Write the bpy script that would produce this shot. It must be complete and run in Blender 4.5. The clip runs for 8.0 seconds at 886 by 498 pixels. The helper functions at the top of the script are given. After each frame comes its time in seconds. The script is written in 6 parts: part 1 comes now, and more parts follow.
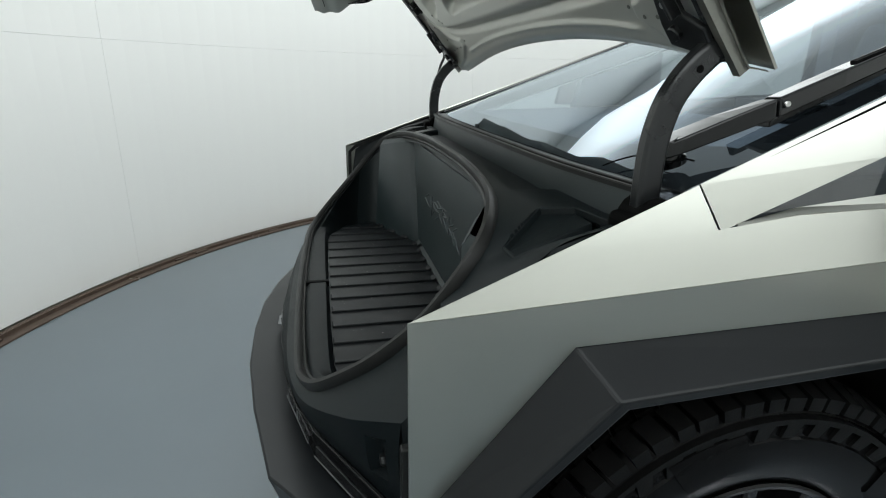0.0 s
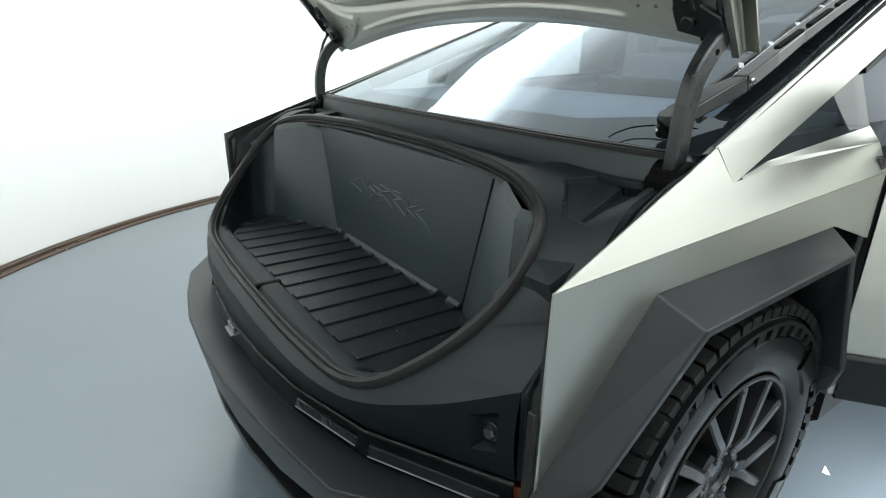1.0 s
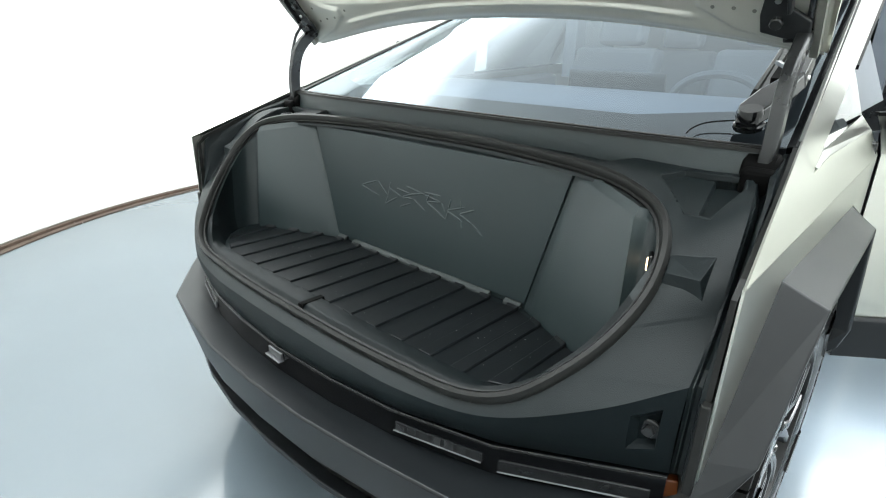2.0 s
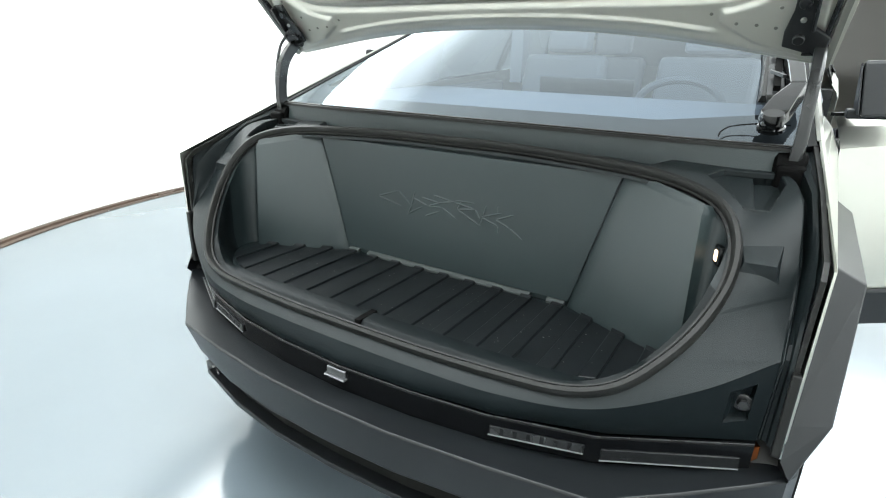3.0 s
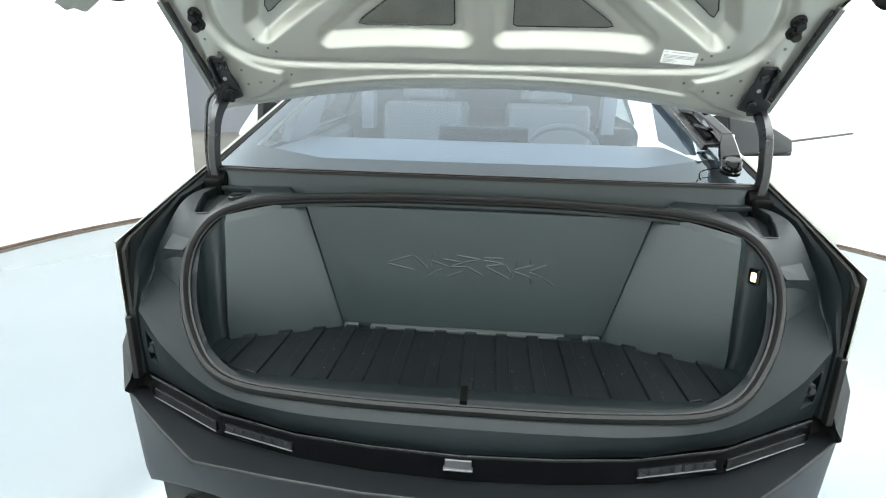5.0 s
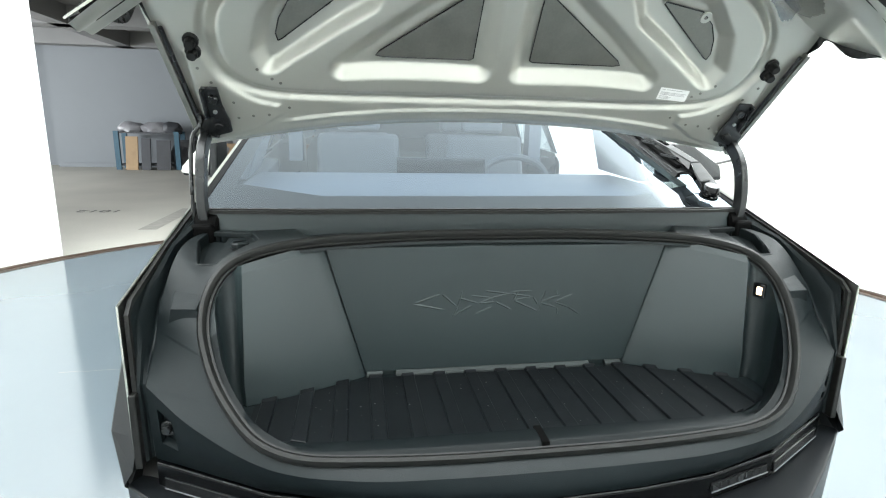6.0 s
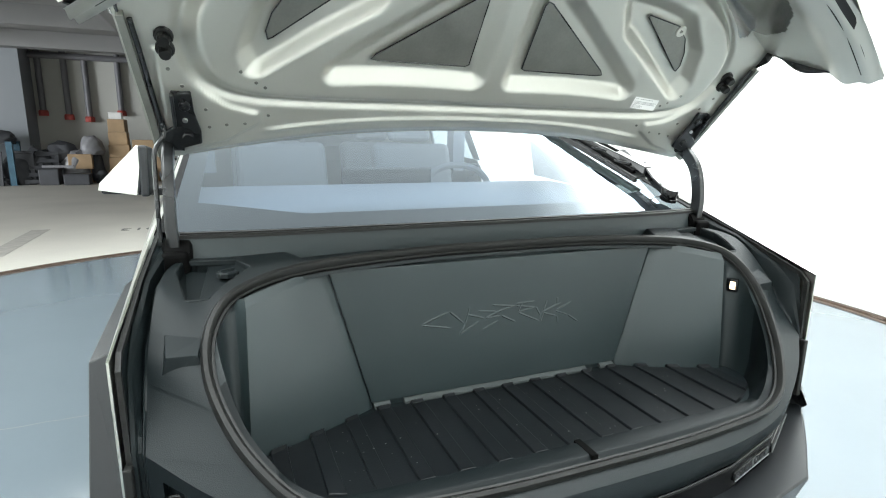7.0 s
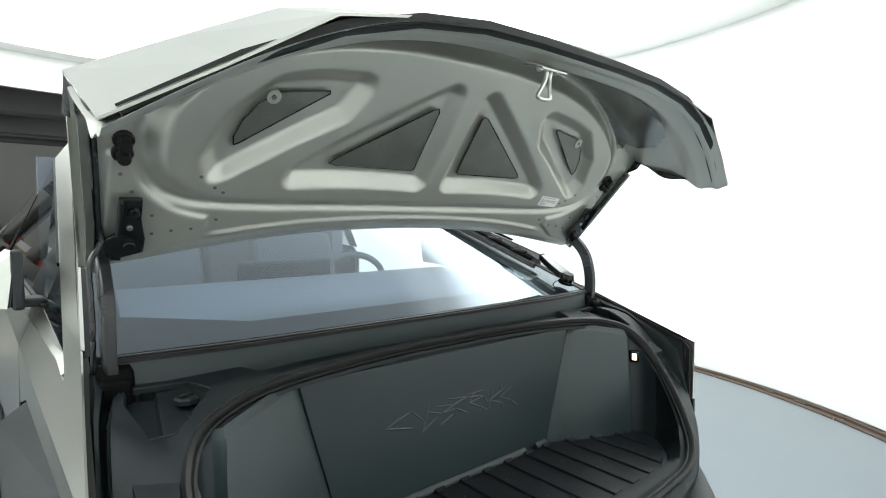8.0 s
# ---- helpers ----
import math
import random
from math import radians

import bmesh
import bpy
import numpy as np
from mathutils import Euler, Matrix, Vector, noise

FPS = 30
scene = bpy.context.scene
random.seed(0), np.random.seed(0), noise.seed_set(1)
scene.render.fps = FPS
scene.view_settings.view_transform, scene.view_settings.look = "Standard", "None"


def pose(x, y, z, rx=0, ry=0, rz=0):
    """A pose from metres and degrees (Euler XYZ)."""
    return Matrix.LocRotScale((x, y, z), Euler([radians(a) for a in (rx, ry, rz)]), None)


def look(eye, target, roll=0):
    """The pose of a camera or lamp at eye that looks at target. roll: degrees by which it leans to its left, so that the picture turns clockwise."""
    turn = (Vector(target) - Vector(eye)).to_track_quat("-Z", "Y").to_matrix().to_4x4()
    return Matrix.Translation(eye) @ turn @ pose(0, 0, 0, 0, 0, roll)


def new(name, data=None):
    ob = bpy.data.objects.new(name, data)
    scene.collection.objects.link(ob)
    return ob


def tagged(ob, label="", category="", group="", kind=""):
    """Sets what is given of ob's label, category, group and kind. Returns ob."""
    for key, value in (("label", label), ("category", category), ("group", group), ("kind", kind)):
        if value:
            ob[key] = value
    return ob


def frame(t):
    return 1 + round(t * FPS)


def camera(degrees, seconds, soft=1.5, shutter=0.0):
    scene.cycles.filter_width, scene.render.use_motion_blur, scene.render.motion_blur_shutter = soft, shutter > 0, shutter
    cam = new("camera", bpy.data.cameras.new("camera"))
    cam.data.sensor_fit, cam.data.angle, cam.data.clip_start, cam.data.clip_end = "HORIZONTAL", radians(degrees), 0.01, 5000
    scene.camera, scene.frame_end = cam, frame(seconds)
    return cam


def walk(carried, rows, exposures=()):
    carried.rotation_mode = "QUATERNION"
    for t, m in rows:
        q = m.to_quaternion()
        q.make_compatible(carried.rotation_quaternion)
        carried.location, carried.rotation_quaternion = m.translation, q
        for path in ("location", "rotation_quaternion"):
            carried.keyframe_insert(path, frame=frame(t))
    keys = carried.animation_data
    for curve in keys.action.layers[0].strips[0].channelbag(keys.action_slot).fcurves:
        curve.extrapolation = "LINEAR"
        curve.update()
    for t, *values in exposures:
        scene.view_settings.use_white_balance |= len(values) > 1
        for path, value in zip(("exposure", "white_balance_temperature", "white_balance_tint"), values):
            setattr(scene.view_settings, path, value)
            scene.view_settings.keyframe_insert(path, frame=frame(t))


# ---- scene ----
cam = camera(79.0, 8.0, soft=1.1)
PATH = [
    (0, (1.528, -0.095, 1.301), (-0.327, 0.32, 0.678), 1.0),
    (0.5, (1.45, -0.302, 1.299), (-0.263, 0.482, 0.627), 1.2),
    (1, (1.367, -0.514, 1.296), (-0.175, 0.565, 0.62), 1.3),
    (1.5, (1.21, -0.673, 1.297), (-0.187, 0.58, 0.605), 1.3),
    (1.7, (1.143, -0.723, 1.298), (-0.2, 0.587, 0.603), 1.4),
    (2.8, (0.843, -1.018, 1.313), (-0.207, 0.54, 0.626), 1.5),
    (3, (0.783, -1.045, 1.312), (-0.208, 0.555, 0.635), 1.4),
    (3.5, (0.596, -1.089, 1.345), (-0.22, 0.613, 0.686), 1.5),
    (4, (0.418, -1.144, 1.334), (-0.216, 0.644, 0.701), 1.6),
    (4.5, (0.231, -1.224, 1.358), (-0.168, 0.649, 0.78), 1.5),
    (4.7, (0.147, -1.236, 1.362), (-0.145, 0.66, 0.794), 1.5),
    (5.8, (-0.297, -1.186, 1.362), (-0.097, 0.752, 0.911), 1.2),
    (6, (-0.402, -1.165, 1.367), (-0.084, 0.762, 0.932), 1.2),
    (6.5, (-0.564, -1.105, 1.351), (-0.038, 0.779, 0.934), 1.0),
    (7, (-0.705, -0.996, 1.368), (0.047, 0.813, 0.964), 0.8),
    (7.5, (-0.85, -0.933, 1.404), (0.148, 0.772, 1.096), 0.7),
    (8, (-0.992, -0.851, 1.423), (0.302, 0.67, 1.307), 0.2),
]
EXPOSURES = [(0.0, -1.45), (0.5, -1.08), (1.0, -0.58), (1.5, -0.19), (3.0, 0.33), (4.5, 0.48), (6.0, 0.37), (7.0, 0.36), (7.5, 0.17), (8.0, -0.42)]
walk(cam, [(t, look(eye, target, roll)) for t, eye, target, roll in PATH], EXPOSURES)

# ---- light ----
BOOTH_C, BOOTH_R = (0.0, 2.25), 4.18      # the turntable's middle and radius
CEIL_Z = 3.15
world = bpy.data.worlds.new("world")
scene.world = world
world.use_nodes = True
wn = world.node_tree
sky = wn.nodes.new("ShaderNodeTexSky")
sky.sky_type, sky.sun_disc, sky.sun_elevation, sky.sun_rotation = "NISHITA", False, radians(40), radians(200)
wn.links.new(sky.outputs[0], wn.nodes["Background"].inputs[0])
wn.nodes["Background"].inputs[1].default_value = 0.08


def area_lamp(name, m, w, h, watts, color):
    data = bpy.data.lights.new(name, "AREA")
    data.shape, data.size, data.size_y, data.energy, data.color = "RECTANGLE", w, h, watts, color
    ob = new(name, data)
    ob.matrix_world = m
    return ob


# unseen lamp added as assumed daylight from the hall's west; no gate is modelled
area_lamp("hall_fill", look((-15.5, 10.0, 2.0), (-3.0, 7.5, 0.5)), 6.0, 3.4, 2300, (0.92, 0.97, 1.0))

# ---- materials ----


def material(name, color, rough=0.5, metal=0.0, var=0.15, scale=8.0, bump=0.1, bscale=120.0, fine=0.0, stretch=None, coat=0.0, spec=0.5, rvar=0.1, island=0.0):
    """A node material: base colour with large and small variation, roughness variation and fine relief."""
    m = bpy.data.materials.new(name)
    m.use_nodes = True
    nt = m.node_tree
    b = nt.nodes["Principled BSDF"]
    b.inputs["Metallic"].default_value = metal
    b.inputs["Specular IOR Level"].default_value = spec
    b.inputs["Coat Weight"].default_value = coat
    tc = nt.nodes.new("ShaderNodeTexCoord")
    mp = nt.nodes.new("ShaderNodeMapping")
    nt.links.new(tc.outputs["Object"], mp.inputs[0])
    if stretch:
        mp.inputs["Scale"].default_value = stretch
    n1 = nt.nodes.new("ShaderNodeTexNoise")
    n1.inputs["Scale"].default_value, n1.inputs["Detail"].default_value = scale, 6.0
    nt.links.new(tc.outputs["Object"], n1.inputs["Vector"])
    n2 = nt.nodes.new("ShaderNodeTexNoise")
    n2.inputs["Scale"].default_value, n2.inputs["Detail"].default_value = bscale, 3.0
    nt.links.new(mp.outputs[0], n2.inputs["Vector"])
    mixer = nt.nodes.new("ShaderNodeMix")
    mixer.data_type = "RGBA"
    lo = [max(0.0, c * (1 - var)) for c in color]
    hi = [min(1.0, c * (1 + var)) for c in color]
    mixer.inputs["A"].default_value, mixer.inputs["B"].default_value = (*lo, 1), (*hi, 1)
    fac = n1.outputs["Fac"]
    if fine:
        add = nt.nodes.new("ShaderNodeMath")
        add.operation = "MULTIPLY_ADD"
        add.inputs[1].default_value = fine
        nt.links.new(n2.outputs["Fac"], add.inputs[0])
        sub = nt.nodes.new("ShaderNodeMath")
        sub.operation = "SUBTRACT"
        sub.inputs[1].default_value = fine * 0.5
        nt.links.new(fac, sub.inputs[0])
        nt.links.new(sub.outputs[0], add.inputs[2])
        fac = add.outputs[0]
    if island:
        oi = nt.nodes.new("ShaderNodeObjectInfo")
        a2 = nt.nodes.new("ShaderNodeMath")
        a2.operation = "MULTIPLY_ADD"
        a2.inputs[1].default_value = island
        nt.links.new(oi.outputs["Random"], a2.inputs[0])
        nt.links.new(fac, a2.inputs[2])
        fac = a2.outputs[0]
    nt.links.new(fac, mixer.inputs["Factor"])
    nt.links.new(mixer.outputs["Result"], b.inputs["Base Color"])
    mr = nt.nodes.new("ShaderNodeMapRange")
    mr.inputs["To Min"].default_value, mr.inputs["To Max"].default_value = max(0.02, rough - rvar), min(1.0, rough + rvar)
    nt.links.new(n1.outputs["Fac"], mr.inputs["Value"])
    nt.links.new(mr.outputs[0], b.inputs["Roughness"])
    if bump:
        bp = nt.nodes.new("ShaderNodeBump")
        bp.inputs["Strength"].default_value, bp.inputs["Distance"].default_value = bump, 0.002
        nt.links.new(n2.outputs["Fac"], bp.inputs["Height"])
        nt.links.new(bp.outputs[0], b.inputs["Normal"])
    return m


def glowing(name, color, strength):
    m = bpy.data.materials.new(name)
    m.use_nodes = True
    b = m.node_tree.nodes["Principled BSDF"]
    b.inputs["Base Color"].default_value = (*color, 1)
    b.inputs["Emission Color"].default_value = (*color, 1)
    b.inputs["Emission Strength"].default_value = strength
    return m


def thin_glass(name, tint, rough=0.0, sheen=(1.0, 1.0, 1.0)):
    """A thin pane: tinted see-through with a gloss that grows towards grazing views."""
    m = bpy.data.materials.new(name)
    m.use_nodes = True
    nt = m.node_tree
    nt.nodes.remove(nt.nodes["Principled BSDF"])
    tr = nt.nodes.new("ShaderNodeBsdfTransparent")
    tr.inputs[0].default_value = (*tint, 1)
    gl = nt.nodes.new("ShaderNodeBsdfGlossy")
    gl.inputs["Roughness"].default_value = rough
    gl.inputs["Color"].default_value = (*sheen, 1)
    lw = nt.nodes.new("ShaderNodeLayerWeight")
    lw.inputs["Blend"].default_value = 0.5
    fifth = nt.nodes.new("ShaderNodeMath")
    fifth.operation = "POWER"
    fifth.inputs[1].default_value = 5.0
    nt.links.new(lw.outputs["Facing"], fifth.inputs[0])
    gain = nt.nodes.new("ShaderNodeMath")
    gain.operation = "MULTIPLY_ADD"
    gain.inputs[1].default_value, gain.inputs[2].default_value = 0.92, 0.08
    nt.links.new(fifth.outputs[0], gain.inputs[0])
    mx = nt.nodes.new("ShaderNodeMixShader")
    nt.links.new(gain.outputs[0], mx.inputs[0])
    nt.links.new(tr.outputs[0], mx.inputs[1])
    nt.links.new(gl.outputs[0], mx.inputs[2])
    nt.links.new(mx.outputs[0], nt.nodes["Material Output"].inputs[0])
    return m


STEEL = material("brushed_steel", (0.480, 0.485, 0.445), 0.30, 1.0, 0.05, 3.0, 0.05, 60.0, 0.25, (1.0, 0.06, 1.0), rvar=0.06)
PLASTIC = material("grained_black_plastic", (0.0060, 0.0090, 0.0100), 0.46, 0.0, 0.15, 6.0, 0.30, 700.0, 0.4, rvar=0.06, spec=0.20)
# the surround's grained plastic, darkened for the dimmer light low at the front
FASCIA = material("fascia_plastic_dimmed", (0.0042, 0.0066, 0.0076), 0.46, 0.0, 0.15, 6.0, 0.30, 700.0, 0.4, rvar=0.06, spec=0.07)
LEDC = material("led_cell", (0.060, 0.063, 0.067), 0.25, 0.8, 0.2, 30.0, 0.05, 200.0, spec=0.2)
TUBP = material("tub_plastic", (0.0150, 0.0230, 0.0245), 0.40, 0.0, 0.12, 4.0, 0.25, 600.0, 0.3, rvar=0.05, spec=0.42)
# next two: the tub's plastic again, darkened for shade on sill and sides
SILL = material("tub_plastic_shaded_sill", (0.0036, 0.0056, 0.0063), 0.44, 0.0, 0.12, 4.0, 0.25, 600.0, 0.3, rvar=0.05, spec=0.13)
SIDEW = material("tub_plastic_shaded_side", (0.0085, 0.0132, 0.0145), 0.42, 0.0, 0.12, 4.0, 0.25, 600.0, 0.3, rvar=0.05, spec=0.28)
FLARE = material("grey_moulded_plastic", (0.0062, 0.0074, 0.0086), 0.37, 0.0, 0.18, 5.0, 0.12, 900.0, 0.5, rvar=0.06, spec=0.26)
# tub plastic made lighter, for the light its upward face would catch
LEDGE = material("tub_plastic_lit_ledge", (0.030, 0.036, 0.036), 0.5, 0.0, 0.2, 9.0, 0.15, 300.0, 0.3, spec=0.3)
RUBBER = material("seal_rubber", (0.0105, 0.0108, 0.0104), 0.40, 0.0, 0.25, 12.0, 0.15, 300.0, 0.2, spec=0.20)
MATR = material("mat_rubber", (0.0036, 0.0048, 0.0058), 0.40, 0.0, 0.45, 9.0, 0.15, 260.0, 0.3, rvar=0.16, spec=0.24)
GLOSS = material("gloss_black", (0.004, 0.0045, 0.005), 0.10, 0.0, 0.2, 4.0, 0.0, 100.0, rvar=0.03, spec=0.30)
BARG = material("light_bar_gloss", (0.003, 0.0034, 0.004), 0.16, 0.0, 0.2, 4.0, 0.0, 100.0, rvar=0.03, spec=0.12)
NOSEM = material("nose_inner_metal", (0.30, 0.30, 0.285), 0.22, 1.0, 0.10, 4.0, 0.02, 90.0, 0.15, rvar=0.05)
INNER = material("hood_inner_paint", (0.48, 0.48, 0.435), 0.38, 0.64, 0.06, 5.0, 0.03, 90.0, 0.15, rvar=0.05)
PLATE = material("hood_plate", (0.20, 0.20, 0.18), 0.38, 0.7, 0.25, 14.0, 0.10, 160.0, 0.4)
DARKM = material("dark_coated_metal", (0.014, 0.015, 0.016), 0.28, 0.2, 0.2, 10.0, 0.08, 200.0)
ZINC = material("zinc_metal", (0.60, 0.60, 0.58), 0.3, 1.0, 0.1, 20.0, 0.03, 200.0)
TYRE = material("tyre_rubber", (0.0050, 0.0050, 0.0050), 0.38, 0.0, 0.35, 18.0, 0.20, 260.0, 0.3, spec=0.10)
DARKR = material("matt_black_rubber_and_holes", (0.0018, 0.0018, 0.0018), 0.7, 0.0, 0.3, 14.0, 0.15, 200.0, 0.2, spec=0.06)
RIM = material("rim_paint", (0.006, 0.0063, 0.0066), 0.34, 0.1, 0.15, 8.0, 0.05, 200.0, spec=0.2)
COVER = material("rim_cover", (0.020, 0.021, 0.023), 0.30, 0.6, 0.15, 8.0, 0.05, 200.0, spec=0.40)
SIDEWALL = material("tyre_sidewall", (0.0038, 0.0038, 0.0040), 0.21, 0.0, 0.35, 18.0, 0.12, 200.0, 0.3, spec=0.08)
FRIT = material("glass_frit", (0.012, 0.0125, 0.013), 0.5, 0.0, 0.05, 4.0, 0.0, rvar=0.01, spec=0.1)
SEATM = material("seat_fabric", (0.070, 0.076, 0.085), 0.75, 0.0, 0.15, 10.0, 0.2, 300.0)
DASHM = material("dash_trim", (0.10, 0.114, 0.135), 0.6, 0.0, 0.12, 8.0, 0.15, 300.0)
LENS = material("lamp_lens", (0.010, 0.011, 0.012), 0.08, 0.1, 0.2, 30.0, 0.05, 200.0, spec=0.35)
DIM = material("dull_bright_metal", (0.13, 0.134, 0.14), 0.32, 0.7, 0.2, 30.0, 0.05, 200.0)
CHROME = material("satin_chrome", (0.55, 0.56, 0.57), 0.22, 1.0, 0.1, 20.0, 0.02, 200.0)
AMBER = material("amber_reflector", (0.13, 0.038, 0.012), 0.2, 0.0, 0.1, 20.0, 0.0, coat=0.4)
STICKER = material("paper_label", (0.80, 0.80, 0.78), 0.5, 0.0, 0.04, 20.0, 0.02)
INK = material("printed_ink", (0.28, 0.28, 0.28), 0.6, 0.0, 0.1, 20.0, 0.0)
EPOXY = material("floor_epoxy", (0.110, 0.134, 0.153), 0.13, 0.0, 0.10, 0.9, 0.04, 26.0, 0.1, rvar=0.06, spec=0.8)
WALLW = material("white_wall_paint", (0.82, 0.82, 0.80), 0.7, 0.0, 0.015, 0.8, 0.02, 60.0)
RUST = material("rusty_steel_edge", (0.085, 0.058, 0.044), 0.6, 0.4, 0.5, 14.0, 0.3, 90.0, 0.5)
CONC = material("concrete_floor", (0.40, 0.385, 0.345), 0.7, 0.0, 0.22, 0.7, 0.15, 40.0, 0.3)
HALLW = material("hall_wall_paint", (0.19, 0.205, 0.22), 0.75, 0.0, 0.10, 0.5, 0.05, 30.0)
HALLB = material("hall_back_wall", (0.40, 0.40, 0.37), 0.8, 0.0, 0.12, 0.5, 0.05, 30.0)
SOFFIT = material("hall_soffit", (0.20, 0.20, 0.20), 0.8, 0.0, 0.2, 0.6, 0.05, 30.0)
CARD = material("cardboard", (0.31, 0.215, 0.125), 0.8, 0.0, 0.25, 5.0, 0.1, 80.0, island=0.45)
BAG = material("plastic_bag", (0.17, 0.17, 0.18), 0.4, 0.0, 0.4, 6.0, 0.3, 30.0, island=0.4)
BLUE = material("blue_rack_paint", (0.03, 0.085, 0.125), 0.5, 0.0, 0.3, 8.0, 0.1)
DARKC = material("dark_clutter", (0.035, 0.037, 0.042), 0.6, 0.0, 0.5, 6.0, 0.2, 60.0, island=0.4)
REDP = material("red_valve_paint", (0.35, 0.05, 0.04), 0.5, 0.0, 0.15, 8.0, 0.05)
PIPE = material("pipe_paint", (0.13, 0.13, 0.14), 0.5, 0.2, 0.2, 4.0, 0.05)
LINEP = material("faded_line_paint", (0.27, 0.26, 0.235), 0.75, 0.0, 0.35, 10.0, 0.1)
DUST = material("pale_dust", (0.30, 0.30, 0.28), 0.8, 0.0, 0.3, 40.0, 0.0)
MARK = material("floor_marking_paint", (0.10, 0.10, 0.095), 0.7, 0.0, 0.3, 12.0, 0.1)
WSGLASS = thin_glass("windscreen_glass", (0.62, 0.70, 0.77), sheen=(0.84, 0.93, 1.0))
SIDEGL = thin_glass("side_glass", (0.48, 0.52, 0.52))
ROOFGL = thin_glass("roof_glass", (0.05, 0.055, 0.06))
LIGHTP = glowing("ceiling_diffuser", (0.93, 0.99, 0.99), 1.0)
LIGHTP.node_tree.nodes["Principled BSDF"].inputs["Base Color"].default_value = (0.30, 0.31, 0.31, 1)
# assumed emission over the round diffuser, rising outwards and falling off at the rim
ln_ = LIGHTP.node_tree
lt_ = ln_.nodes.new("ShaderNodeTexCoord")
ll_ = ln_.nodes.new("ShaderNodeVectorMath")
ll_.operation = "LENGTH"
ls_ = ln_.nodes.new("ShaderNodeVectorMath")          # shifts the made-up glow ring towards the hall; no tubes are modelled
ls_.operation = "SUBTRACT"
ls_.inputs[1].default_value = (-0.15, 0.35, 0.0)
ln_.links.new(lt_.outputs["Object"], ls_.inputs[0])
ln_.links.new(ls_.outputs[0], ll_.inputs[0])
lr_ = ln_.nodes.new("ShaderNodeMapRange")
lr_.inputs["From Min"].default_value, lr_.inputs["From Max"].default_value = 0.0, 3.95
ln_.links.new(ll_.outputs["Value"], lr_.inputs["Value"])
lc_ = ln_.nodes.new("ShaderNodeValToRGB")
lc_.color_ramp.interpolation = "EASE"
for at_, glow_ in ((0.49, 1.2), (0.62, 2.9), (0.75, 8.8), (0.88, 10.6)):
    lc_.color_ramp.elements.new(at_).color = (glow_ / 12, glow_ / 12, glow_ / 12, 1)
lc_.color_ramp.elements[0].color = (0.10, 0.10, 0.10, 1)
lc_.color_ramp.elements[-1].color = (0.55, 0.55, 0.55, 1)
ln_.links.new(lr_.outputs[0], lc_.inputs[0])
lm_ = ln_.nodes.new("ShaderNodeMath")
lm_.operation = "MULTIPLY"
lm_.inputs[1].default_value = 12.0
ln_.links.new(lc_.outputs[0], lm_.inputs[0])
ln_.links.new(lm_.outputs[0], ln_.nodes["Principled BSDF"].inputs["Emission Strength"])
LAMPG = glowing("trunk_lamp_glow", (1.0, 0.74, 0.48), 2.6)
DOORG = glowing("assumed_door_glow", (0.95, 0.98, 1.0), 3800.0)
REDG = glowing("red_exit_glow", (1.0, 0.10, 0.12), 6.0)

# ---- helpers of this scene ----


def part(name, verts, faces, mat, parent=None, label="", smooth=False, bevel=0.0, solid=0.0, seg=2, angle=30, facing=None):
    """One mesh object, linked under a thing or a part."""
    me = bpy.data.meshes.new(name)
    me.from_pydata([tuple(v) for v in verts], [], faces)
    me.validate()
    bm = bmesh.new()
    bm.from_mesh(me)
    bmesh.ops.recalc_face_normals(bm, faces=bm.faces)
    if facing:                                    # an open sheet: its outer side
        bm.normal_update()
        bmesh.ops.reverse_faces(bm, faces=[f for f in bm.faces if f.normal.dot(Vector(facing)) < 0])
    bm.to_mesh(me)
    bm.free()
    me.materials.append(mat)
    if smooth:
        me.polygons.foreach_set("use_smooth", [True] * len(me.polygons))
        me.set_sharp_from_angle(angle=radians(angle))
    ob = new(name, me)
    if solid:
        sm = ob.modifiers.new("solid", "SOLIDIFY")
        sm.thickness, sm.offset = solid, 0.0
    if bevel:
        bv = ob.modifiers.new("bevel", "BEVEL")
        bv.width, bv.segments, bv.limit_method, bv.angle_limit = bevel, seg, "ANGLE", radians(25)
        bv.harden_normals = False
    if parent:
        ob.parent = parent
    if label:
        ob["label"] = label
    return ob


def thing(name, label, category, at=(0, 0, 0), group="", kind=""):
    ob = new(name)
    ob.location = at
    ob.empty_display_size = 0.1
    return tagged(ob, label, category, group, kind)


def box(x0, x1, y0, y1, z0, z1):
    v = [(x, y, z) for z in (z0, z1) for y in (y0, y1) for x in (x0, x1)]
    return v, [(0, 2, 3, 1), (4, 5, 7, 6), (0, 1, 5, 4), (2, 6, 7, 3), (0, 4, 6, 2), (1, 3, 7, 5)]


def merge(*pieces):
    vs, fs = [], []
    for v, f in pieces:
        n = len(vs)
        vs += list(v)
        fs += [tuple(i + n for i in q) for q in f]
    return vs, fs


def flip(vf, s):
    """The piece itself (s = 1) or its mirror image across the truck's middle plane (s = -1)."""
    v, f = vf
    return [(x * s, y, z) for x, y, z in v], f


def moved(vf, m):
    return [tuple(m @ Vector(p)) for p in vf[0]], vf[1]


def strip(*lines, closed=False):
    """A sheet through lines of equally many points."""
    n = len(lines[0])
    v = [p for l in lines for p in l]
    f = []
    for i in range(len(lines) - 1):
        for j in range(n if closed else n - 1):
            k = (j + 1) % n
            f.append((i * n + j, i * n + k, (i + 1) * n + k, (i + 1) * n + j))
    return v, f


